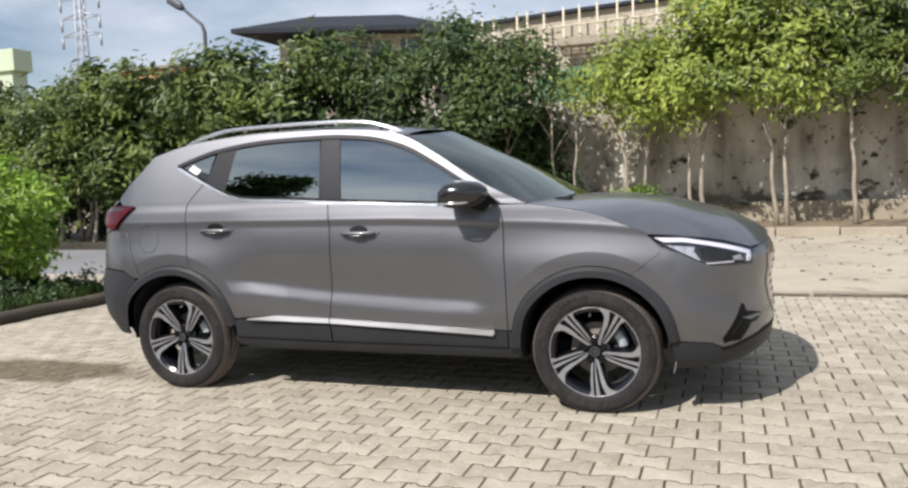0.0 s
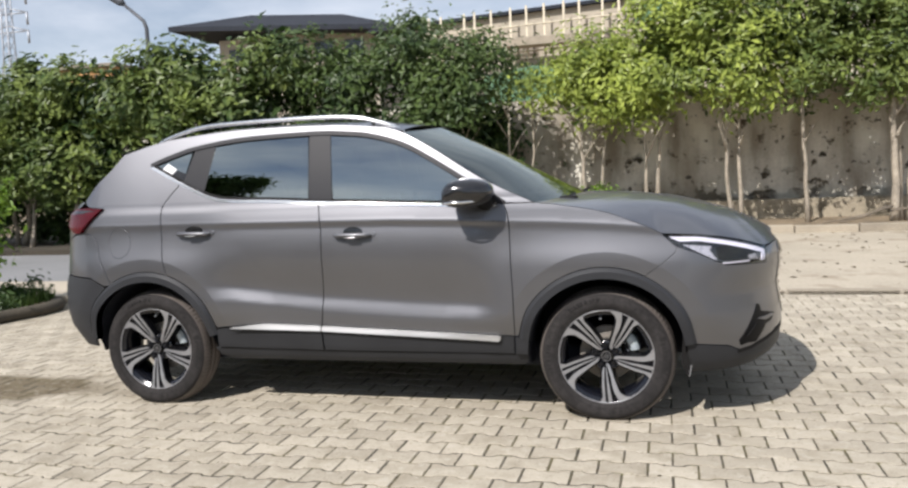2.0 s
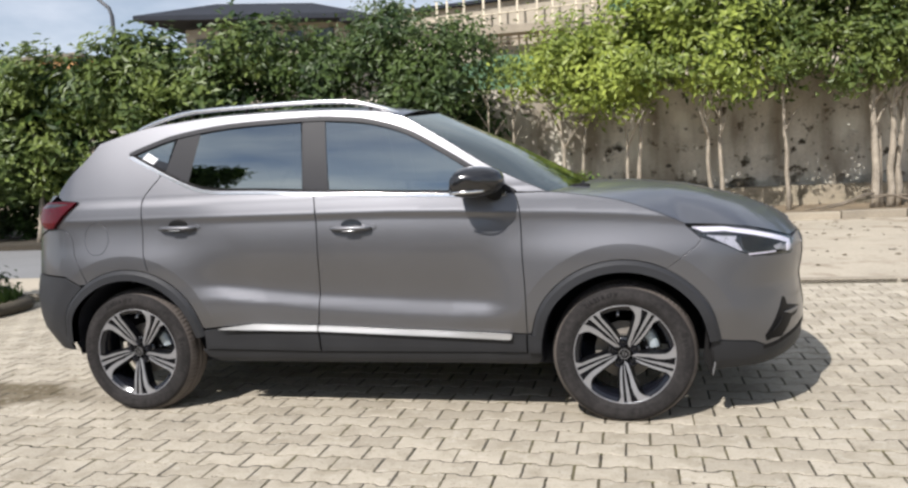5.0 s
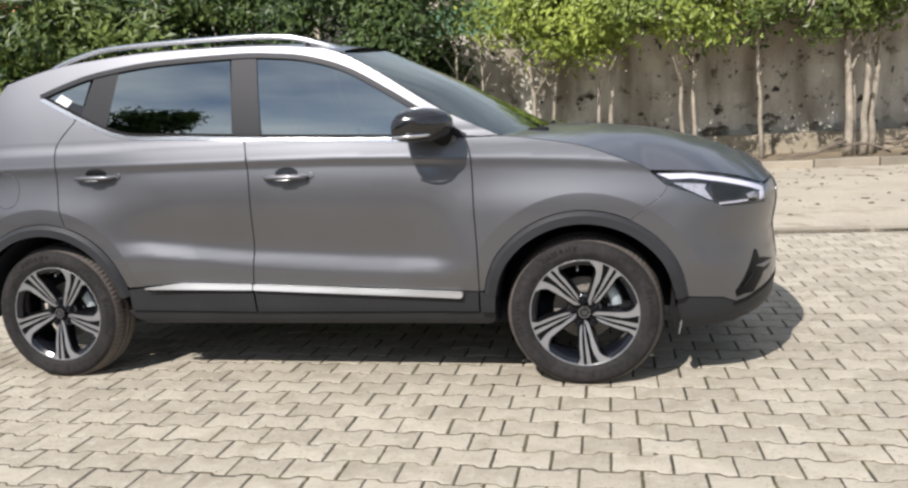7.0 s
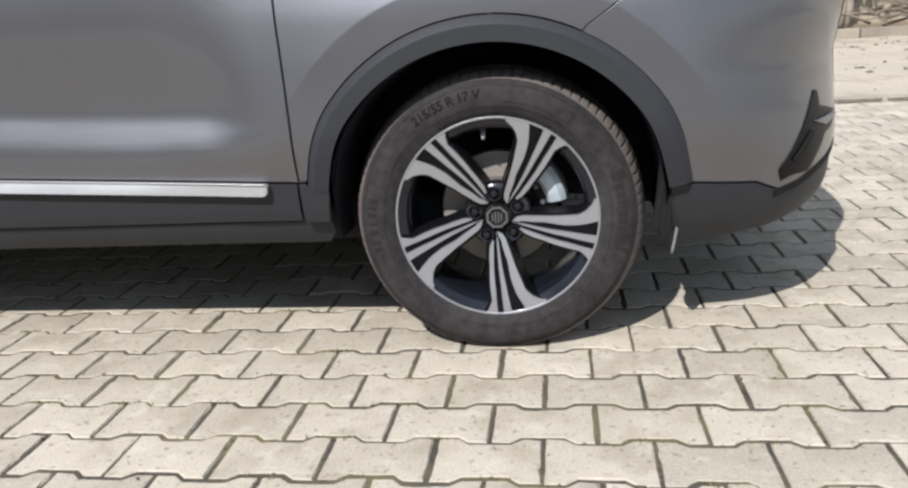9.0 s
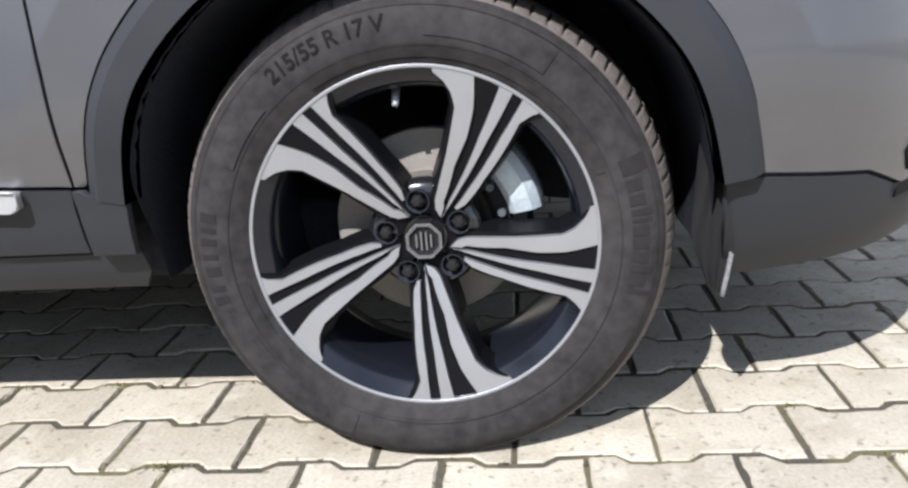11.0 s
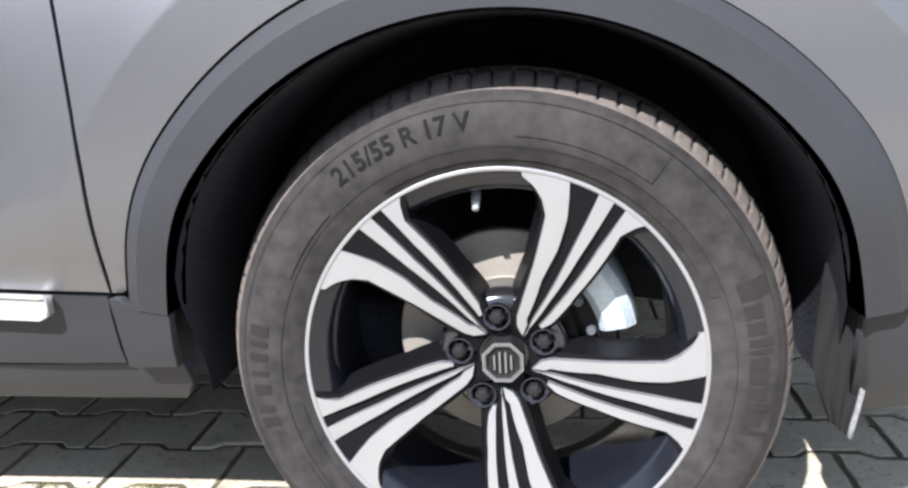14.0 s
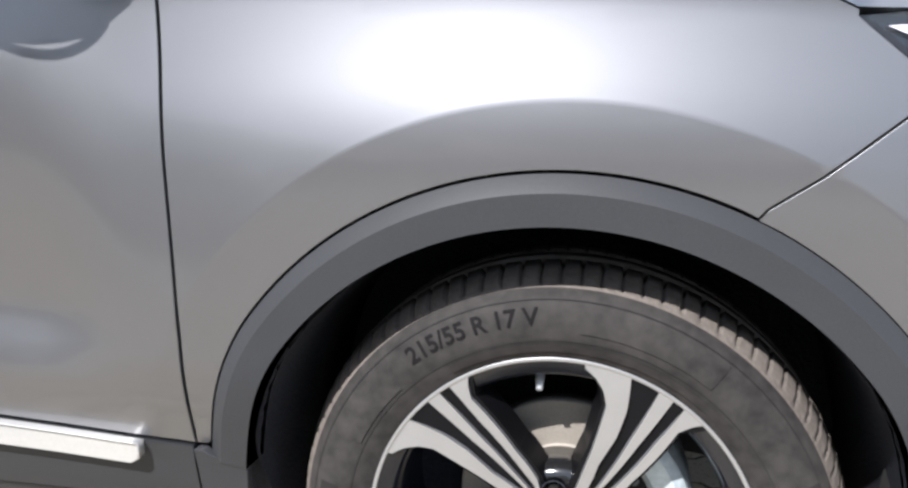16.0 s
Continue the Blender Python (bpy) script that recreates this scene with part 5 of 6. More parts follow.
MARK_MES += [("sidewall_relief", mesh_of("sidewall_relief", *arc_plate(r0, r1, a, a + w, 0.0016, 14), RUBBER)) for r0, r1, a, w in ((0.272, 0.306, 52, 33), (0.266, 0.306, 134, 20), (0.270, 0.306, -62, 34), (0.268, 0.302, 206, 40), (0.246, 0.257, 20, 100), (0.246, 0.257, 190, 90))]
LINE_ME = mesh_of("sidewall_line", *merged([lathe([(0.2615, -0.0085), (0.2625, -0.0085)], 90), lathe([(0.3085, -0.0035), (0.3093, -0.003)], 90)]), MARK)


def make_wheel(m, turn):
    """Alloy wheel with tyre: the rim is the part, the rest its pieces."""
    w = link("wheel", BARREL_ME, car, "two-tone black and machined five-spoke alloy wheel", m)
    link("tyre", TYRE_ME, w, "dusty black tyre")
    link("rim_lip", LIP_ME, w)
    spin = lambda d: Matrix.Rotation(-radians(d), 4, "Y")
    for k in range(5):
        d = turn + 72 * k
        link("spoke", SPOKE_ME, w, m=spin(d))
        for f in FACE_MES:
            link("machined_face", f, w, m=spin(d))
        a = radians(d + 36)
        at = Matrix.Translation((0.0535 * math.cos(a), 0.036, 0.0535 * math.sin(a)))
        link("lug_nut", NUT_ME, w, m=at)
        link("lug_pocket", NUT_HOLE_ME, w, m=at)
    link("hub", HUBDISC_ME, w)
    link("hub_cap", CAP_ME, w, m=Matrix.Rotation(radians(22.5), 4, "Y"))
    link("cap_ring", CAP_RING_ME, w, m=Matrix.Rotation(radians(22.5), 4, "Y"))
    link("brake_disc", DISC_ME, w)
    caliper = link("brake_caliper", CALIPER_ME, w, "pale blue-grey brake caliper")
    link("caliper_bracket", BRACKET_ME, w)
    for deg in (12, 33):
        link("caliper_bolt", BOLT_ME, w, m=Matrix.Translation((0.108 * math.cos(radians(deg)), 0.076, 0.108 * math.sin(radians(deg)))))
    for v in EMBLEM_MES:
        link("cap_emblem", v, w)
    link("valve", VALVE_ME, w, m=spin(turn - 60))
    for name, me in (("size_lettering", SIZE_TEXT_ME), ("sidewall_line", LINE_ME), *MARK_MES):
        link(name, me, w, m=spin(turn - 60))
    return w


make_wheel(Matrix.Translation((0, 0, HUB)), 60)
make_wheel(Matrix.Translation((BASE, 0, HUB)), 55)
make_wheel(Matrix.Translation((0, 2 * YC, HUB)) @ Matrix.Rotation(math.pi, 4, "Z"), 20)
make_wheel(Matrix.Translation((BASE, 2 * YC, HUB)) @ Matrix.Rotation(math.pi, 4, "Z"), 40)

# ---- ground, paving, kerbs, wall ----


def slab(name, x0, x1, y0, y1, z0, z1, material, label="", category="ground", kind="structure", bevel=0.0):
    me = bm_mesh(name, rbox((x1 - x0, y1 - y0, z1 - z0), bevel, 2, ((x0 + x1) / 2, (y0 + y1) / 2, (z0 + z1) / 2)), material, False)
    ob = new(name, me)
    return tagged(ob, label or name.replace("_", " "), category, kind=kind)


g = 1500.0
tagged(new("ground", mesh_of("ground", [(-g, -g, -0.06), (g, -g, -0.06), (g, g, -0.06), (-g, g, -0.06)], [(0, 1, 2, 3)], SOIL, False)), "dusty open ground reaching the horizon", "ground", kind="structure")
slab("road", -60, -5.6, 5.25, 9.05, -0.055, -0.006, ASPHALT, "grey asphalt drive beside the hedge", "road")
# Never in view: dark ground added for the doors to mirror.
slab("near_road", -60, 60, -9.4, -4.6, -0.058, -0.008, DARK_ASPHALT, "unseen dark lane added behind the walk to darken reflections in the doors", "road")
slab("concrete_apron", -60, -5.6, 3.98, 5.25, -0.055, -0.002, CONCRETE, "pale concrete strip along the drive", "ground")
slab("concrete_yard", -5.6, 26, 4.16, 10.5, -0.055, -0.002, CONCRETE, "worn beige concrete yard behind the paving", "ground")
slab("drain_channel", -5.6, 26, 3.98, 4.16, -0.055, -0.030, JOINT, "shallow dirt-filled drain channel", "drain")
slab("planting_bed", -5.6, 26, 10.66, 13.0, -0.055, 0.085, SOIL, "dry soil bed under the trees", "soil")
# The bed's darkness is painted shade below the hedge.
slab("hedge_bed", -60, -5.6, 9.17, 13.0, -0.055, 0.085, SHADED_SOIL, "soil strip under the hedge, coloured dark for the hedge's shade", "soil")
kerb_me = flat_box("kerb_stone", (0.98, 0.16, 0.20), 0.015, KERB)
kerb = tagged(new("kerb"), "row of concrete kerb stones along the bed", "kerb", kind="structure")
for k in range(32):
    link("kerb_stone", kerb_me, kerb, m=pose(-5.1 + k, 10.58 + random.uniform(-0.008, 0.008), 0.028 + random.uniform(-0.008, 0.008), 0, 0, random.uniform(-0.4, 0.4)))
drain_me = flat_box("drain_edge_stone", (0.98, 0.10, 0.06), 0.008, KERB)
edge = tagged(new("drain_edge"), "flush concrete edging along the drain", "edging", kind="structure")
for k in range(30):
    link("drain_edge_stone", drain_me, edge, m=pose(-5.1 + k, 4.21, -0.022 + random.uniform(-0.003, 0.004)))
slab("wall_back", -14, 26, 13.3, 13.55, -0.05, 2.75, WALL, "weathered concrete boundary wall with dark stains", "wall")
slab("wall_plinth", -14, 26, 12.95, 13.3, -0.05, 0.46, PLINTH, "mossy concrete plinth along the wall", "wall", bevel=0.02)

PITCH, ROW, Y0 = 0.205, 0.1365, -0.0085
hl_, hw_, zz_ = PITCH / 2 - 0.0032, ROW / 2 - 0.0046, 0.009
OUTLINE = [(-hl_, -hw_ - zz_), (-0.0615, -hw_ - zz_), (-0.040, -hw_ + zz_), (0.040, -hw_ + zz_), (0.0615, -hw_ - zz_), (hl_, -hw_ - zz_),
           (hl_, hw_ + zz_), (0.0615, hw_ + zz_), (0.040, hw_ - zz_), (-0.040, hw_ - zz_), (-0.0615, hw_ + zz_), (-hl_, hw_ + zz_)]


def paver_shape(seed):
    """One cast block: its outline worn unevenly, its upper edge chipped."""
    r = np.random.default_rng(seed)
    fine = np.array(straight(OUTLINE + OUTLINE[:1], 0.024)[:-1])
    low = fine + r.normal(0, 0.0006, fine.shape)
    wear = 0.0026 + 0.0012 * np.abs(r.normal(size=len(fine))) + 0.004 * (r.random(len(fine)) < 0.07)
    out = fine - shrink(fine, 0.001)
    out /= np.linalg.norm(out, axis=1, keepdims=True) + 1e-9
    top = low - out * wear[:, None]
    n = len(fine)
    v = np.vstack([np.c_[low, np.full(n, -0.018)], np.c_[low - out * 0.0006, -0.0035 - 0.001 * r.random(n)], np.c_[top, np.zeros(n)]])
    f = [tuple(range(2 * n, 3 * n))] + [(k * n + i, k * n + (i + 1) % n, (k + 1) * n + (i + 1) % n, (k + 1) * n + i) for k in (0, 1) for i in range(n)]
    return v, f


SHAPES = [paver_shape(40 + k) for k in range(7)]
paver_mes = [mesh_of("paver", v, f, PAVER, False) for v, f in SHAPES]
pavement = slab("pavement", -6.3, 26, -4.6, 3.98, -0.055, -0.0022, JOINT, "interlocking concrete block paving with sandy joints", "paving")
rows_v, rows_f, count_v = [], [], 0
rng = np.random.default_rng(4)
for row in range(-29, 33):
    yc = Y0 - ROW * (row + 0.5)
    shift = 0.0 if row % 2 == 0 else PITCH / 2
    for k in range(-31, 45):
        xc = PITCH * (k + 0.5) + shift + 0.003
        if xc < -6.2:
            continue
        ax, ay, az, aw = np.clip(rng.normal(0, 0.003), -0.006, 0.006), np.clip(rng.normal(0, 0.003), -0.006, 0.006), abs(rng.normal(0, 0.0010)) - 0.0003, rng.normal(0, 0.005)
        if -1.95 < xc < 1.95 and -1.45 < yc < 0.40:
            link("paver", paver_mes[(row * 5 + k * 3 + (row * k) % 4) % 7], pavement, m=pose(xc + ax * 0.4, yc + ay * 0.4, az, math.degrees(ay), math.degrees(ax), math.degrees(aw)))
        else:
            PV, PF = SHAPES[(row * 5 + k * 3 + (row * k) % 4) % 7]
            v = PV.copy()
            c, s = math.cos(aw), math.sin(aw)
            v[:, 0], v[:, 1] = PV[:, 0] * c - PV[:, 1] * s + xc + ax * 0.4, PV[:, 0] * s + PV[:, 1] * c + yc + ay * 0.4
            v[:, 2] += az + PV[:, 0] * ax * 2 + PV[:, 1] * ay * 2
            o = count_v
            count_v += len(v)
            rows_v.append(v)
            rows_f += [tuple(i + o for i in f) for f in PF]
rest = link("pavers", mesh_of("pavers", np.vstack(rows_v), rows_f, PAVER, False), pavement)
tagged(rest, kind="stuff")

# crumbs of earth, moss and grit lying in the joints
r_ = np.random.default_rng(77)
cv, cf = [], []
for k in range(6800):
    row, col = int(r_.integers(-4, 20)), int(r_.integers(-14, 14))
    x = PITCH * (col + (0.5 if row % 2 else 0)) + r_.normal(0, 0.004)
    y = Y0 - ROW * row + r_.normal(0, 0.004)
    if r_.random() < 0.55:
        x, y = x + r_.uniform(-0.10, 0.10), y + (0.009 if r_.random() < 0.5 else -0.009)
    else:
        y -= r_.uniform(0, ROW)
    s = 0.0026 + 0.0058 * r_.random() ** 3
    d = r_.normal(size=(5, 3))
    d = d / np.linalg.norm(d, axis=1, keepdims=True) * s * np.array([1.6, 1.2, 0.6])
    o = len(cv) * 5
    cv.append(d + (x, y, -0.0012))
    cf += [(o, o + 1, o + 2), (o, o + 2, o + 3), (o, o + 3, o + 1), (o + 4, o + 1, o + 2), (o + 4, o + 2, o + 3), (o + 4, o + 3, o + 1)]
tagged(new("joint_debris", mesh_of("joint_debris", np.vstack(cv), cf, DEBRIS, False)), "crumbs of dark earth and moss in the paving joints", "debris", kind="stuff")

# tufts of moss and small weeds where blocks meet
mv, mf = [], []
for k in range(150):
    row, col = int(r_.integers(-3, 13)), int(r_.integers(-14, 12))
    x, y = PITCH * (col + (0.5 if row % 2 else 0)), Y0 - ROW * row
    for q in range(int(r_.integers(8, 34))):
        p = np.array((x + r_.normal(0, 0.022), y + r_.normal(0, 0.004), -0.002))
        a, h = r_.uniform(0, 6.28), r_.uniform(0.003, 0.011)
        w = np.array((math.cos(a), math.sin(a), 0)) * 0.0022
        o = len(mv)
        mv += [p - w, p + w, p + np.array((-w[1] * 1.5, w[0] * 1.5, h))]
        mf.append((o, o + 1, o + 2))
tagged(new("moss", mesh_of("moss", mv, mf, MOSS, False)), "small tufts of moss and weeds in the paving joints", "moss", kind="stuff")

# dry leaves and grit blown over the concrete yard
lv, lf = [], []
for k in range(420):
    x, y = r_.uniform(-1.0, 9.0), 4.25 + 6.2 * (r_.random() ** 0.55 if k % 3 else r_.random())
    a, s_ = r_.uniform(0, 6.28), r_.uniform(0.012, 0.05)
    dx, dy = math.cos(a) * s_, math.sin(a) * s_
    o = len(lv)
    lv += [(x - dx, y - dy, 0.003), (x - dy * 0.45, y + dx * 0.45, 0.004 + 0.3 * s_), (x + dx, y + dy, 0.003), (x + dy * 0.45, y - dx * 0.45, 0.002)]
    lf += [(o, o + 1, o + 2), (o, o + 2, o + 3)]
tagged(new("leaf_litter", mesh_of("leaf_litter", lv, lf, DEBRIS, False)), "dry brown leaves scattered over the concrete yard", "litter", kind="stuff")

# ---- planting ----


def leaf_mesh(name, blobs, count, size, material, seed, clump=0.22, fill=0.25):
    """Many folded leaves gathered in clumps round the given ellipsoids (x, y, z, rx, ry, rz)."""
    r = np.random.default_rng(seed)
    b = np.array(blobs, float)
    area = (b[:, 3] * b[:, 5]) ** 1.0
    per = np.maximum((count * area / area.sum()).astype(int), 40)
    verts, faces = [], []
    for blob, n in zip(b, per):
        nc = max(8, int(n / 55))
        d = r.normal(size=(nc, 3))
        d /= np.linalg.norm(d, axis=1, keepdims=True)
        rad = np.where(r.random(nc) < fill, r.uniform(0.25, 0.8, nc), r.uniform(0.82, 1.12, nc))
        cen = blob[:3] + d * blob[3:] * rad[:, None]
        which = r.integers(0, nc, n)
        out = d[which]
        pos = cen[which] + r.normal(size=(n, 3)) * clump * r.uniform(0.5, 1.3, nc)[which][:, None] * np.array([1, 1, 0.8])
        up = out * 1.0 + np.array([0, -0.3, 0.7]) + r.normal(size=(n, 3)) * 0.36
        up /= np.linalg.norm(up, axis=1, keepdims=True)
        ax = np.cross(up, r.normal(size=(n, 3)))
        ax /= np.linalg.norm(ax, axis=1, keepdims=True)
        bx = np.cross(up, ax)
        s = size * r.uniform(0.65, 1.5, n)[:, None]
        base, tip = pos - ax * s * 0.5, pos + ax * s * 0.5 - up * s * 0.12
        l_, r_ = pos + bx * s * 0.21 + up * s * 0.06, pos - bx * s * 0.21 + up * s * 0.06
        o = sum(len(q) for q in verts)
        verts.append(np.stack([base, l_, tip, r_], 1).reshape(-1, 3))
        i = np.arange(n) * 4 + o
        faces += [f for a in i.tolist() for f in ((a, a + 1, a + 2), (a, a + 2, a + 3))]
    return mesh_of(name, np.vstack(verts), faces, material, False)


def stems(bases, tops, r0, seed):
    """Slightly bent tapering stems with a few limbs."""
    r = random.Random(seed)
    out = []
    for (bx, by), (tx, ty, tz) in zip(bases, tops):
        pts, n = [], 7
        for k in range(n + 1):
            t = k / n
            pts.append((bx + (tx - bx) * t + r.uniform(-0.03, 0.03) * (0 < k < n), by + (ty - by) * t + r.uniform(-0.03, 0.03), 0.05 + (tz - 0.05) * t))
        rr = r0 * r.uniform(0.8, 1.15)
        out.append(tube(pts, [rr * (1.25 if k == 0 else 1 - 0.5 * k / n) for k in range(n + 1)], 8))
        for q in range(3):
            p = Vector(pts[4 + q])
            e = p + Vector((r.uniform(-0.5, 0.5), r.uniform(-0.4, 0.4), r.uniform(0.4, 0.8)))
            out.append(tube([p, (p + e) / 2 + Vector((0, 0, 0.06)), e], [rr * 0.45, rr * 0.32, rr * 0.15], 6))
    return merged(out)


def tree(label, stem_bases, stem_tops, r0, blobs, count, size, material, seed, clump=0.22):
    x0, y0 = stem_bases[0]
    t = tagged(new("tree"), label, "tree", "trees along the wall")
    link("trunk", mesh_of("trunk", *stems(stem_bases, stem_tops, r0, seed), BARK), t)
    link("crown", leaf_mesh("crown", blobs, count, size, material, seed, clump), t)
    return t


def hedge_blobs(x0, x1, y, z0, z1, n, seed, depth=0.7):
    r = random.Random(seed)
    out = []
    for k in range(n):
        x = x0 + (x1 - x0) * (k + 0.5) / n + r.uniform(-0.2, 0.2)
        zc = z0 + (z1 - z0) * r.uniform(0.25, 0.8)
        out.append((x, y + r.uniform(-0.3, 0.3), zc, (x1 - x0) / n * r.uniform(0.6, 0.95), depth * r.uniform(0.7, 1.1), (z1 - z0) * r.uniform(0.2, 0.36)))
    return out


G = "green-leaved small tree with pale multi-stemmed trunk before the wall"
tree(G, [(-1.15, 11.6), (-0.95, 11.8)], [(-1.3, 11.6, 2.4), (-0.8, 11.9, 2.5)], 0.045, [(-1.55, 11.6, 2.9, 0.65, 0.7, 0.62), (-0.75, 11.5, 2.75, 0.6, 0.6, 0.6), (-0.95, 11.8, 3.35, 0.7, 0.6, 0.5), (-0.35, 11.3, 2.45, 0.35, 0.4, 0.4)], 5200, 0.125, LEAF_LIGHT, 11)
tree(G, [(0.0, 11.6), (0.17, 11.7)], [(-0.1, 11.6, 2.3), (0.2, 11.7, 2.3)], 0.05, [(0.1, 11.5, 3.0, 0.6, 0.6, 0.7), (0.35, 11.7, 3.9, 0.7, 0.7, 0.6), (-0.1, 11.6, 2.5, 0.4, 0.5, 0.4)], 5000, 0.125, LEAF_LIGHT, 12)
tree(G, [(1.48, 11.65), (1.66, 11.7)], [(1.32, 11.6, 2.4), (1.6, 11.8, 2.5)], 0.055, [(1.25, 11.4, 2.9, 0.8, 0.7, 0.7), (1.75, 11.5, 3.5, 0.75, 0.7, 0.7), (0.95, 11.5, 3.8, 0.7, 0.6, 0.6), (1.5, 11.7, 4.4, 0.9, 0.7, 0.5), (1.9, 11.3, 2.55, 0.35, 0.4, 0.35)], 7200, 0.13, LEAF_LIGHT, 13)
tree("young green tree with one thin pale stem before the wall", [(2.8, 11.7)], [(2.7, 11.7, 2.6)], 0.05, [(2.75, 11.7, 3.0, 0.75, 0.6, 0.6), (2.6, 11.8, 4.0, 0.9, 0.7, 0.75), (3.2, 11.8, 3.5, 0.6, 0.6, 0.6)], 6500, 0.12, LEAF, 14)
tree("broad green tree with a cluster of thick stems before the wall", [(4.2, 11.6), (4.32, 11.75), (4.45, 11.65), (4.6, 11.8)], [(4.15, 11.6, 2.6), (4.3, 11.9, 2.6), (4.5, 11.6, 2.6), (4.75, 11.8, 2.7)], 0.07, [(3.9, 11.5, 2.85, 0.75, 0.7, 0.55), (4.6, 11.6, 3.2, 0.9, 0.8, 0.7), (3.7, 11.8, 3.8, 0.9, 0.8, 0.7), (4.9, 11.7, 4.1, 1.0, 0.8, 0.7), (5.5, 11.6, 3.0, 0.7, 0.7, 0.6)], 13000, 0.13, LEAF, 15)
tree("thin-stemmed sparse tree before the wall", [(-2.6, 11.7), (-2.3, 11.8)], [(-2.7, 11.7, 2.6), (-2.2, 11.8, 2.7)], 0.035, [(-2.75, 12.0, 2.9, 0.45, 0.5, 0.45)], 900, 0.09, LEAF, 16)
tree("dense green tree rising over the hedge", [(-4.2, 11.5), (-3.6, 11.6)], [(-4.3, 11.5, 2.6), (-3.6, 11.6, 2.6)], 0.05, [(-4.4, 11.4, 3.4, 1.0, 0.9, 0.75), (-3.5, 11.4, 3.0, 0.85, 0.8, 0.75), (-4.0, 11.2, 2.2, 1.0, 0.8, 0.7), (-3.2, 11.5, 3.5, 0.6, 0.6, 0.45), (-4.6, 11.4, 4.0, 0.35, 0.4, 0.4), (-4.8, 11.2, 1.3, 0.9, 0.7, 0.8)], 12000, 0.13, LEAF_DEEP, 17)
tree("dense green tree beside the hedge", [(-6.6, 11.3), (-6.0, 11.4)], [(-6.5, 11.3, 2.6), (-5.8, 11.4, 2.6)], 0.05, [(-6.9, 11.2, 3.5, 1.0, 0.9, 0.7), (-5.9, 11.2, 3.0, 1.0, 0.9, 0.8), (-6.4, 11.0, 2.0, 1.3, 0.8, 0.8), (-5.4, 11.2, 3.4, 0.6, 0.6, 0.5)], 12000, 0.13, LEAF_DEEP, 18)
hedge = tagged(new("hedge"), "tall dense dark green hedge along the drive", "hedge")
hb = hedge_blobs(-18.5, -7.2, 10.1, 0.9, 3.5, 26, 5, 0.8) + hedge_blobs(-18, -7.2, 9.9, 0.9, 2.0, 16, 6, 0.5) + hedge_blobs(-18, -7.0, 10.3, 2.4, 3.9, 16, 7, 0.7)
link("crown", leaf_mesh("hedge_leaves", hb, 34000, 0.16, LEAF, 21, 0.2), hedge)
# Shade inside the hedge is put in as darker leaves.
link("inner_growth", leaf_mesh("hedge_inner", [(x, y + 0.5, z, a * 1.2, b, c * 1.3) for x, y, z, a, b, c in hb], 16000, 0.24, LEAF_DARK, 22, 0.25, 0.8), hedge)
link("trunk", mesh_of("hedge_stems", *stems([(-17 + 1.1 * k, 10.0 + 0.2 * math.sin(k)) for k in range(10)], [(-17 + 1.1 * k + 0.1, 10.1, 2.2) for k in range(10)], 0.05, 9), BARK), hedge)
tree("small rounded tree with a pale stem before the hedge", [(-13.5, 10.4), (-13.35, 10.45)], [(-13.3, 10.2, 1.5), (-12.8, 10.2, 1.5)], 0.06, [(-13.6, 9.6, 1.75, 0.75, 0.6, 0.45), (-12.7, 9.55, 2.0, 0.85, 0.6, 0.48), (-11.9, 9.6, 1.65, 0.7, 0.55, 0.42), (-13.0, 9.5, 1.35, 0.8, 0.5, 0.25)], 3600, 0.15, LEAF, 19)
# The shade below the hedge is painted by the dark leaf colour.
foot = tagged(new("hedge_undergrowth"), "undergrowth at the foot of the hedge, its shade put into the dark leaf colour", "shrub")
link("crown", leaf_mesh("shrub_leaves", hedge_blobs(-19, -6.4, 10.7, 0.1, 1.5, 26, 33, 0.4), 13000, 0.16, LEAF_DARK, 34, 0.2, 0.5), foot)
# Shade behind the trees is likewise in the leaf colour.
under = tagged(new("understorey"), "shrubs behind the trees, their shade put into the dark leaf colour", "shrub")
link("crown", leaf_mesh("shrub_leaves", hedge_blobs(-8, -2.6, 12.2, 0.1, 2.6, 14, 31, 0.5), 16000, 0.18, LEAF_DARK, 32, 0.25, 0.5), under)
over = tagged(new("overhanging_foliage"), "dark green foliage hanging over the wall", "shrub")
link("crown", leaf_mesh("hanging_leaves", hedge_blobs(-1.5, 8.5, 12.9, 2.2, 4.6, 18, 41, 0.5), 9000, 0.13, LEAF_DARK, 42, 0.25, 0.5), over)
yb = tagged(new("yellow_shrub"), "low yellow-green shrub in the bed", "shrub")
link("crown", leaf_mesh("shrub_leaves", [(-0.98, 11.0, 0.58, 0.42, 0.35, 0.40), (-1.25, 11.1, 0.48, 0.34, 0.3, 0.36), (-0.65, 11.0, 0.50, 0.30, 0.3, 0.30)], 3600, 0.085, LEAF_BRIGHT, 51, 0.1), yb)

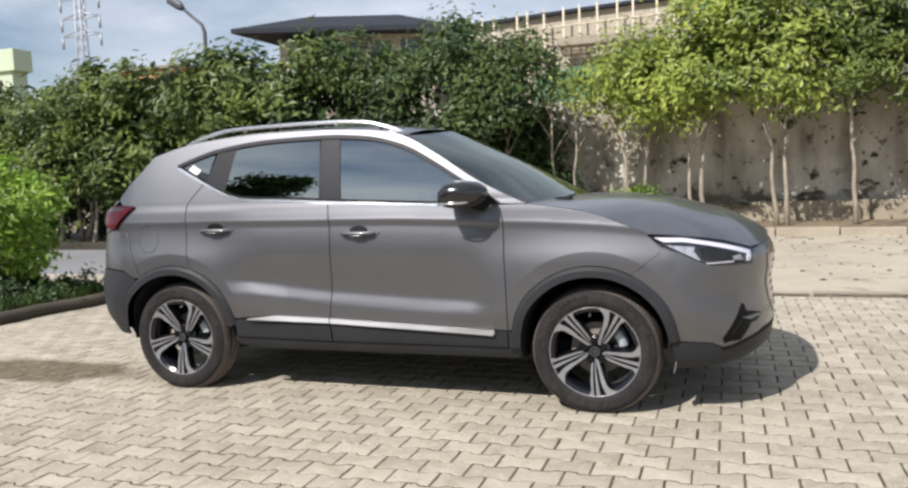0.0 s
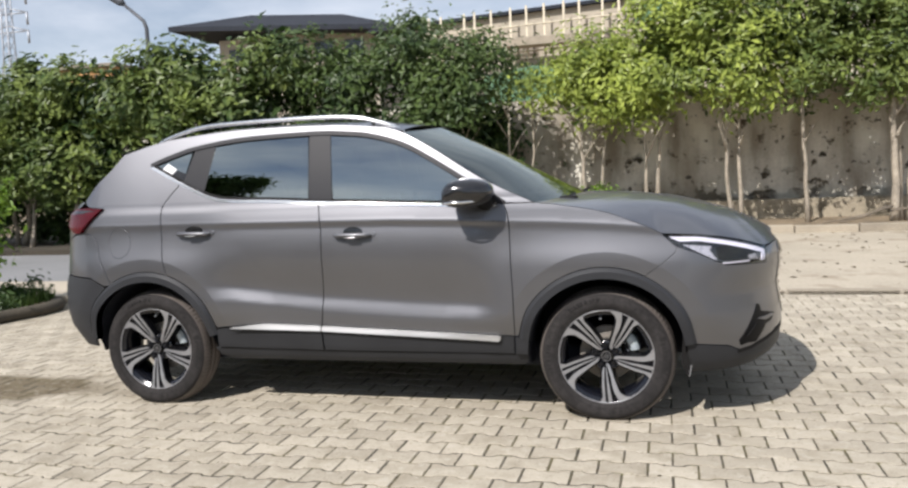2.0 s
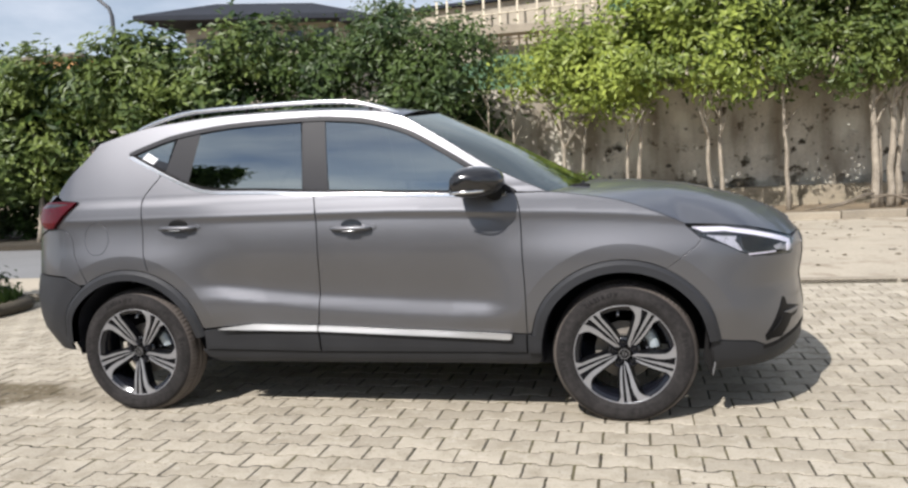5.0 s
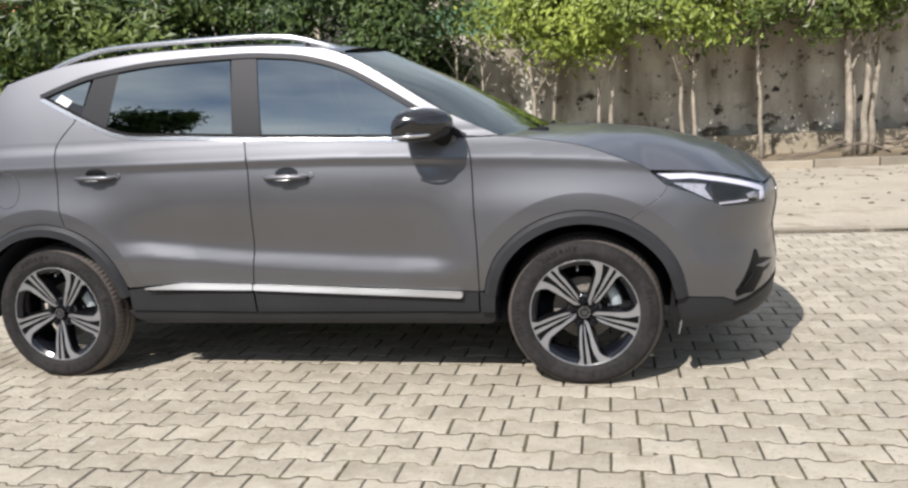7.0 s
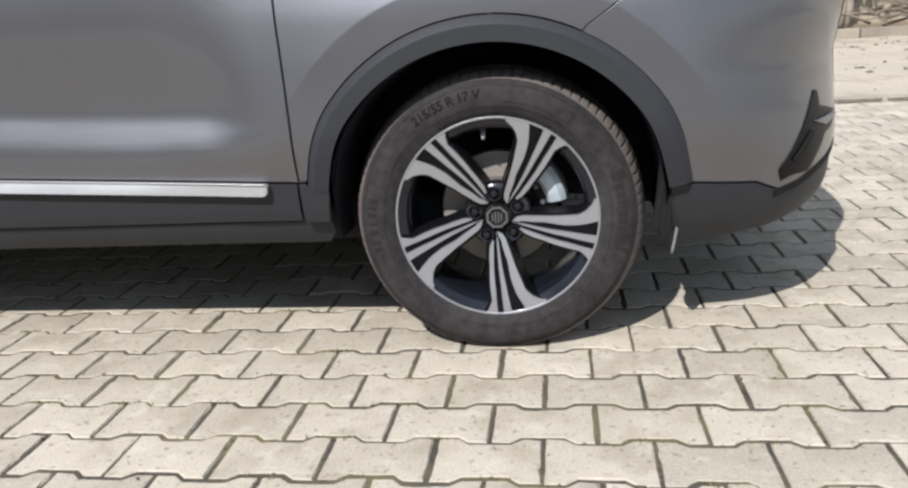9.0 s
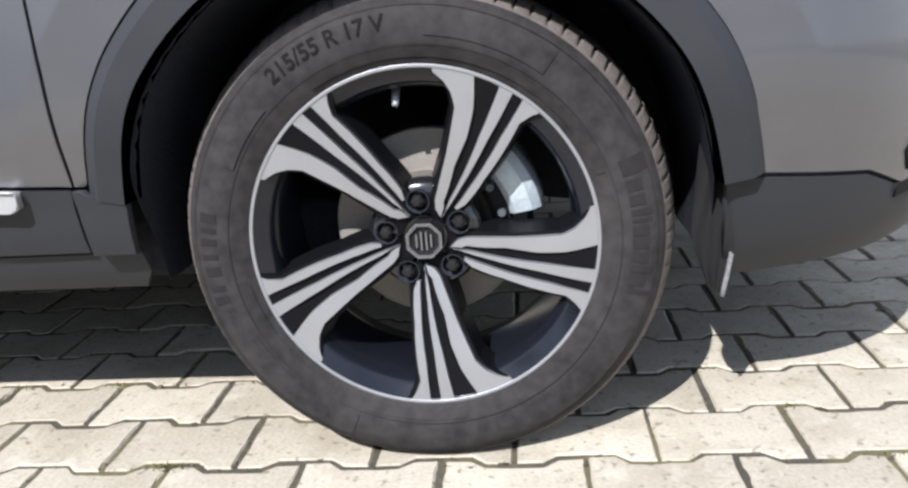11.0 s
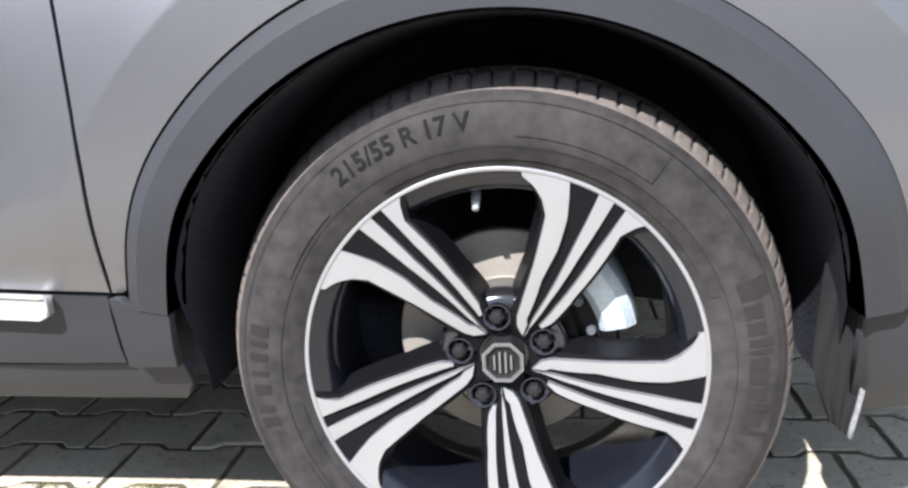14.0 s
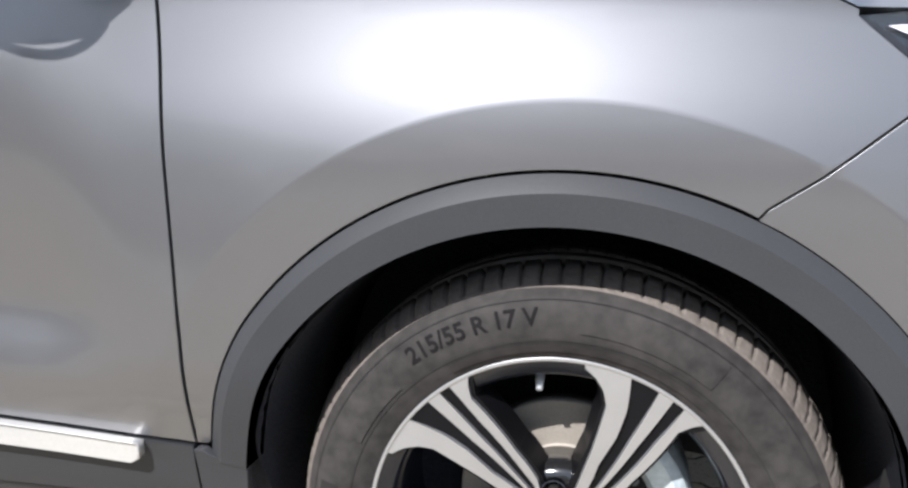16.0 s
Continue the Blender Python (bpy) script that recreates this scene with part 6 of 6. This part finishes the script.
pile = tagged(new("branch_pile"), "heap of dry cut branches lying on the bed", "branches")
rb_ = random.Random(57)
for k in range(16):
    x0_, y0_ = rb_.uniform(4.7, 6.6), rb_.uniform(10.9, 11.5)
    a, ln = rb_.uniform(-0.5, 0.5) + (math.pi if k % 2 else 0), rb_.uniform(0.6, 1.5)
    h0, h1 = rb_.uniform(0.10, 0.30), rb_.uniform(0.12, 0.55)
    pts = [(x0_ + math.cos(a) * ln * q, y0_ + math.sin(a) * ln * q * 0.4, h0 + (h1 - h0) * q + 0.08 * math.sin(3.1 * q)) for q in (0, 0.25, 0.5, 0.75, 1)]
    link("branch", mesh_of("branch", *tube(pts, [0.022, 0.020, 0.017, 0.012, 0.006], 6), DEAD_WOOD), pile)
for x0_, x1_ in ((2.95, 4.1), (3.2, 4.0)):
    link("branch", mesh_of("branch", *tube([(x0_, 11.1, 0.11), ((x0_ + x1_) / 2, 11.15, 0.20), (x1_, 11.3, 0.36)], [0.012, 0.02, 0.025], 6), DEAD_WOOD), pile)

# planter beside the paving, with kerb, grass and a bright bush
pl = tagged(new("planter"), "kerbed planter with grass beside the paving", "planter")
ring = curve([(-9.4, 0.3), (-7.0, 0.5), (-6.2, 1.0), (-6.02, 1.6), (-6.0, 2.2), (-5.90, 2.7), (-6.02, 3.1), (-6.6, 3.4), (-8.2, 3.55), (-11.5, 3.6)], 0.12)
link("planter_kerb", mesh_of("planter_kerb", *tube([(x, y, 0.055) for x, y in ring], (0.065, 0.085), 8), DARK_KERB), pl, "dark weathered kerb")
soil = [(x, y, 0.085) for x, y in ring] + [(-11.5, 0.3, 0.085)]
link("planter_soil", mesh_of("planter_soil", soil, [tuple(range(len(soil)))], SOIL, False), pl)


def blades(name, spots, h, material, seed):
    r = np.random.default_rng(seed)
    n = len(spots)
    a = r.uniform(0, 6.28, n)
    hh = h * r.uniform(0.5, 1.3, n)
    w = 0.012
    dx, dy = np.cos(a), np.sin(a)
    sp = np.array(spots)
    v = np.stack([sp + np.stack([dx * w, dy * w, 0 * a], -1), sp - np.stack([dx * w, dy * w, 0 * a], -1), sp + np.stack([-dy * hh * 0.5, dx * hh * 0.5, hh], -1)], 1).reshape(-1, 3)
    return mesh_of(name, v, [(3 * i, 3 * i + 1, 3 * i + 2) for i in range(n)], material, False)


link("ground_cover", leaf_mesh("ground_cover", [(x, y, 0.16 + 0.09 * (-6.4 - x), 0.40, 0.36, 0.17) for x in (-6.5, -7.1, -7.8, -8.6, -9.6) for y in (1.2, 1.9, 2.5, 3.0)], 14000, 0.06, LEAF_DARK, 65, 0.07), pl)
r_ = np.random.default_rng(61)
cand = np.stack([r_.uniform(-11.4, -6.1, 26000), r_.uniform(0.65, 3.75, 26000)], -1)
poly_ = np.array(ring + [(-11.5, 0.3)])
cand = cand[inside(cand, poly_)]
grass = tagged(new("grass", blades("grass", [(x, y, 0.08) for x, y in cand], 0.13, GRASS, 62)), "short green grass in the planter", "grass", kind="stuff")
bb = tagged(new("bright_bush"), "bright yellow-green bush in the planter", "shrub")
link("crown", leaf_mesh("bush_leaves", [(-7.0, 2.55, 0.95, 0.62, 0.6, 0.5), (-7.2, 2.5, 1.36, 0.60, 0.5, 0.30), (-6.75, 2.6, 1.15, 0.42, 0.5, 0.30), (-6.95, 2.6, 0.62, 0.40, 0.5, 0.34)], 6400, 0.085, LEAF_BRIGHT, 63, 0.12), bb)
link("trunk", mesh_of("bush_stem", *tube([(-7.1, 2.6, 0.05), (-7.15, 2.6, 0.8)], [0.03, 0.015], 7), BARK), bb)

# ---- lamp post, mast and buildings beyond ----
lp = tagged(new("street_lamp"), "dark street lamp on a bent arm behind the hedge", "street lamp")
link("pole", mesh_of("pole", *tube([(-12.38, 14, -0.05), (-12.38, 14, 5.25), (-12.45, 14, 5.45), (-13.05, 14, 5.95)], [0.06, 0.05, 0.045, 0.04], 10), DARK_METAL), lp)
link("lamp_head", mesh_of("lamp_head", *tube([(-12.98, 14, 5.90), (-13.1, 14, 6.0), (-13.45, 14, 6.22), (-13.5, 14, 6.25)], [(0.05, 0.05), (0.12, 0.06), (0.12, 0.05), (0.03, 0.03)], 10), DARK_METAL), lp)

mast = tagged(new("pylon"), "grey steel lattice pylon far behind the hedge", "pylon")
mx, my_, hw = -88.6, 90.0, 1.1
for sx in (-1, 1):
    for sy in (-1, 1):
        link("leg", mesh_of("leg", *tube([(mx + sx * 2.4, my_ + sy * 2.4, 0), (mx + sx * 0.55, my_ + sy * 0.55, 20), (mx + sx * 0.35, my_ + sy * 0.35, 36)], 0.12, 5), GALV), mast)
br = []
for k in range(24):
    z0_, z1_ = 1.5 * k, 1.5 * (k + 1)
    w0, w1 = np.interp([z0_, z1_], [0, 20, 36], [2.4, 0.55, 0.35])
    for sy in (-1, 1):
        br += [tube([(mx - w0, my_ + sy * w0, z0_), (mx + w1, my_ + sy * w1, z1_)], 0.06, 4), tube([(mx + w0, my_ + sy * w0, z0_), (mx - w1, my_ + sy * w1, z1_)], 0.06, 4)]
link("bracing", mesh_of("bracing", *merged(br), GALV), mast)
for z_ in (23.5, 26.0, 28.8, 31.5):
    link("cross_arm", mesh_of("cross_arm", *merged([tube([(mx - 3.6, my_, z_), (mx, my_, z_ + 0.9), (mx + 3.6, my_, z_)], 0.10, 5), tube([(mx - 3.6, my_, z_), (mx + 3.6, my_, z_)], 0.10, 5)]), GALV), mast)
    for sx in (-1, 1):
        link("insulator", mesh_of("insulator", *tube([(mx + sx * 3.5, my_, z_), (mx + sx * 3.5, my_, z_ - 1.7)], 0.16, 6), GALV), mast)


def building(name, label, x0, x1, y0, y1, h, material):
    b = tagged(new(name), label, "building")
    link("wall", flat_box("wall", (x1 - x0, y1 - y0, h), 0.05, material, ((x0 + x1) / 2, (y0 + y1) / 2, h / 2 - 0.05)), b)
    return b


def window_row(b, x0, x1, n, y, z, w, h, material=GLOSS_BLACK):
    me = flat_box("window", (w, 0.12, h), 0.02, material)
    fr = flat_box("frame", (w + 0.16, 0.08, h + 0.16), 0.02, KERB)
    for k in range(n):
        x = x0 + (x1 - x0) * (k + 0.5) / n
        wi = link("window", me, b, m=Matrix.Translation((x, y - 0.03, z)))
        link("frame", fr, wi, m=Matrix.Translation((0, 0.035, 0)))


b1 = building("canopy_building", "beige building with a dark overhanging sheet roof", -28.9, -17.5, 45.2, 56, 10.9, RENDER_BEIGE)
rf = [(-31.6, 43.5, 11.75), (-15.8, 43.5, 10.6), (-15.8, 58, 10.6), (-31.6, 58, 11.75), (-27.4, 47, 12.75), (-20.5, 47, 12.2), (-20.5, 55, 12.2), (-27.4, 55, 12.75),
      (-31.6, 43.5, 11.45), (-15.8, 43.5, 10.3), (-15.8, 58, 10.3), (-31.6, 58, 11.45)]
link("roof", mesh_of("roof", rf, [(0, 1, 5, 4), (1, 2, 6, 5), (2, 3, 7, 6), (3, 0, 4, 7), (4, 5, 6, 7), (8, 9, 1, 0), (9, 10, 2, 1), (10, 11, 3, 2), (11, 8, 0, 3), (11, 10, 9, 8)], ROOF_DARK, False), b1)
window_row(b1, -28.5, -18, 5, 45.2, 9.6, 1.3, 1.1)
b2 = building("scaffolded_building", "unfinished grey-beige building wrapped in bamboo scaffolding", -10.4, 8.5, 30.6, 42, 7.75, RENDER_BEIGE)
link("roof", mesh_of("roof", [(-12.5, 30.35, 7.82), (9, 30.35, 8.62), (9, 42.5, 8.62), (-12.5, 42.5, 7.82), (-12.5, 30.35, 7.68), (9, 30.35, 8.48), (9, 42.5, 8.48), (-12.5, 42.5, 7.68)],
                     [(0, 1, 2, 3), (4, 5, 1, 0), (5, 6, 2, 1), (6, 7, 3, 2), (7, 4, 0, 3), (7, 6, 5, 4)], ROOF_DARK, False), b2)
link("gable", mesh_of("gable", [(-10.4, 30.6, 7.6), (8.5, 30.6, 7.6), (8.5, 30.6, 8.45), (-10.4, 30.6, 7.74), (-10.4, 30.8, 7.6), (8.5, 30.8, 7.6), (8.5, 30.8, 8.45), (-10.4, 30.8, 7.74)],
                      [(0, 1, 2, 3), (7, 6, 5, 4), (0, 4, 5, 1), (1, 5, 6, 2), (2, 6, 7, 3), (3, 7, 4, 0)], RENDER_BEIGE, False), b2)
window_row(b2, -10, 8, 6, 30.6, 6.55, 1.1, 0.7, SHUTTER)
for k in range(25):
    x = -9.6 + 0.74 * k + random.uniform(-0.12, 0.12)
    link("scaffold_pole", mesh_of("scaffold_pole", *tube([(x, 30.0, 0), (x + random.uniform(-0.1, 0.1), 30.0, 8.0 + 0.037 * (x + 9))], 0.05, 5), BAMBOO), b2)
for z_ in (5.0, 6.1, 7.2):
    link("scaffold_rail", mesh_of("scaffold_rail", *tube([(-10.2, 29.95, z_), (8.4, 29.95, z_ + 0.5)], 0.035, 5), BAMBOO), b2)
link("ledge", flat_box("ledge", (3.6, 0.8, 0.35), 0.03, KERB, (-4.3, 29.6, 6.55)), b2)
link("net", mesh_of("net", [(-7.2, 29.8, 3.6), (-3.4, 29.8, 3.7), (-3.4, 29.85, 5.4), (-5.0, 29.7, 5.6), (-7.2, 29.85, 5.3)], [(0, 1, 2, 3, 4)], NET, False), b2)
link("net", mesh_of("net", [(-0.9, 29.7, 7.0), (0.9, 29.7, 7.0), (0.6, 29.75, 8.2), (0.1, 29.7, 8.3)], [(0, 1, 2, 3)], NET, False), b2)
b3 = building("orange_building", "small orange-rendered building far behind the hedge", -65, -56.5, 70, 78, 14.2, RENDER_ORANGE)
link("roof", flat_box("roof", (9.4, 9, 0.35), 0.04, KERB, (-60.7, 74, 14.3)), b3)
window_row(b3, -64.5, -57, 3, 70, 12.6, 1.2, 1.3)
b4 = building("pale_green_building", "pale green building far off at the end of the drive", -75, -58.6, 50, 51.6, 12.0, RENDER_GREEN)
link("parapet", flat_box("parapet", (17.0, 2.0, 1.9), 0.05, RENDER_GREEN, (-66.5, 50.7, 12.7)), b4)
window_row(b4, -74, -59, 5, 50, 10.3, 1.3, 1.4)
wd = tagged(new("far_trees"), "line of hazy trees in the distance", "trees", kind="stuff")
wd_me = leaf_mesh("far_leaves", [(-70 + 5.2 * k + 2 * math.sin(k * 2.1), 62 + 6 * math.sin(k), 4.5 + 1.5 * math.sin(k * 1.3), 4.2, 4, 4.6) for k in range(26)], 15000, 0.9, WOODS, 71, 1.0)
wd2 = link("leaves", wd_me, wd)
tagged(wd2, kind="stuff")

# ---- behind the walk: a tree the glass mirrors, an added hedge for reflections ----
near = tagged(new("tree"), "slender tree standing at the near side of the yard", "tree")
link("trunk", mesh_of("trunk", *stems([(-6.9, -6.3)], [(-6.5, -6.0, 5.0)], 0.06, 81), BARK), near, m=Matrix.Translation((0, 0, -0.08)))
link("crown", leaf_mesh("crown", [(-6.15, -5.85, 5.0, 0.55, 0.45, 0.30), (-6.8, -6.1, 5.0, 0.50, 0.45, 0.40), (-5.65, -5.75, 4.95, 0.32, 0.3, 0.16), (-6.5, -6.0, 4.5, 0.70, 0.45, 0.32), (-6.55, -6.0, 5.42, 0.50, 0.40, 0.26), (-6.0, -5.85, 5.30, 0.30, 0.30, 0.14), (-7.2, -6.2, 4.7, 0.45, 0.4, 0.4)], 9000, 0.11, LEAF_DARK, 82, 0.10, 0.5), near)
# Out of view: added to darken the doors' reflections, cut short beside the fender.
back = tagged(new("hedge"), "unseen hedge added behind the walk to darken reflections in the doors", "hedge")
link("crown", leaf_mesh("hedge_leaves", hedge_blobs(-34, 2.5, -10.6, 0.2, 3.6, 22, 91, 0.9), 15000, 0.30, LEAF, 92, 0.35, 0.4), back)
link("inner_growth", leaf_mesh("hedge_inner", hedge_blobs(-34, 2.5, -11.2, 0.0, 3.4, 22, 93, 0.8), 9000, 0.55, LEAF_DARK, 94, 0.4, 0.8), back)
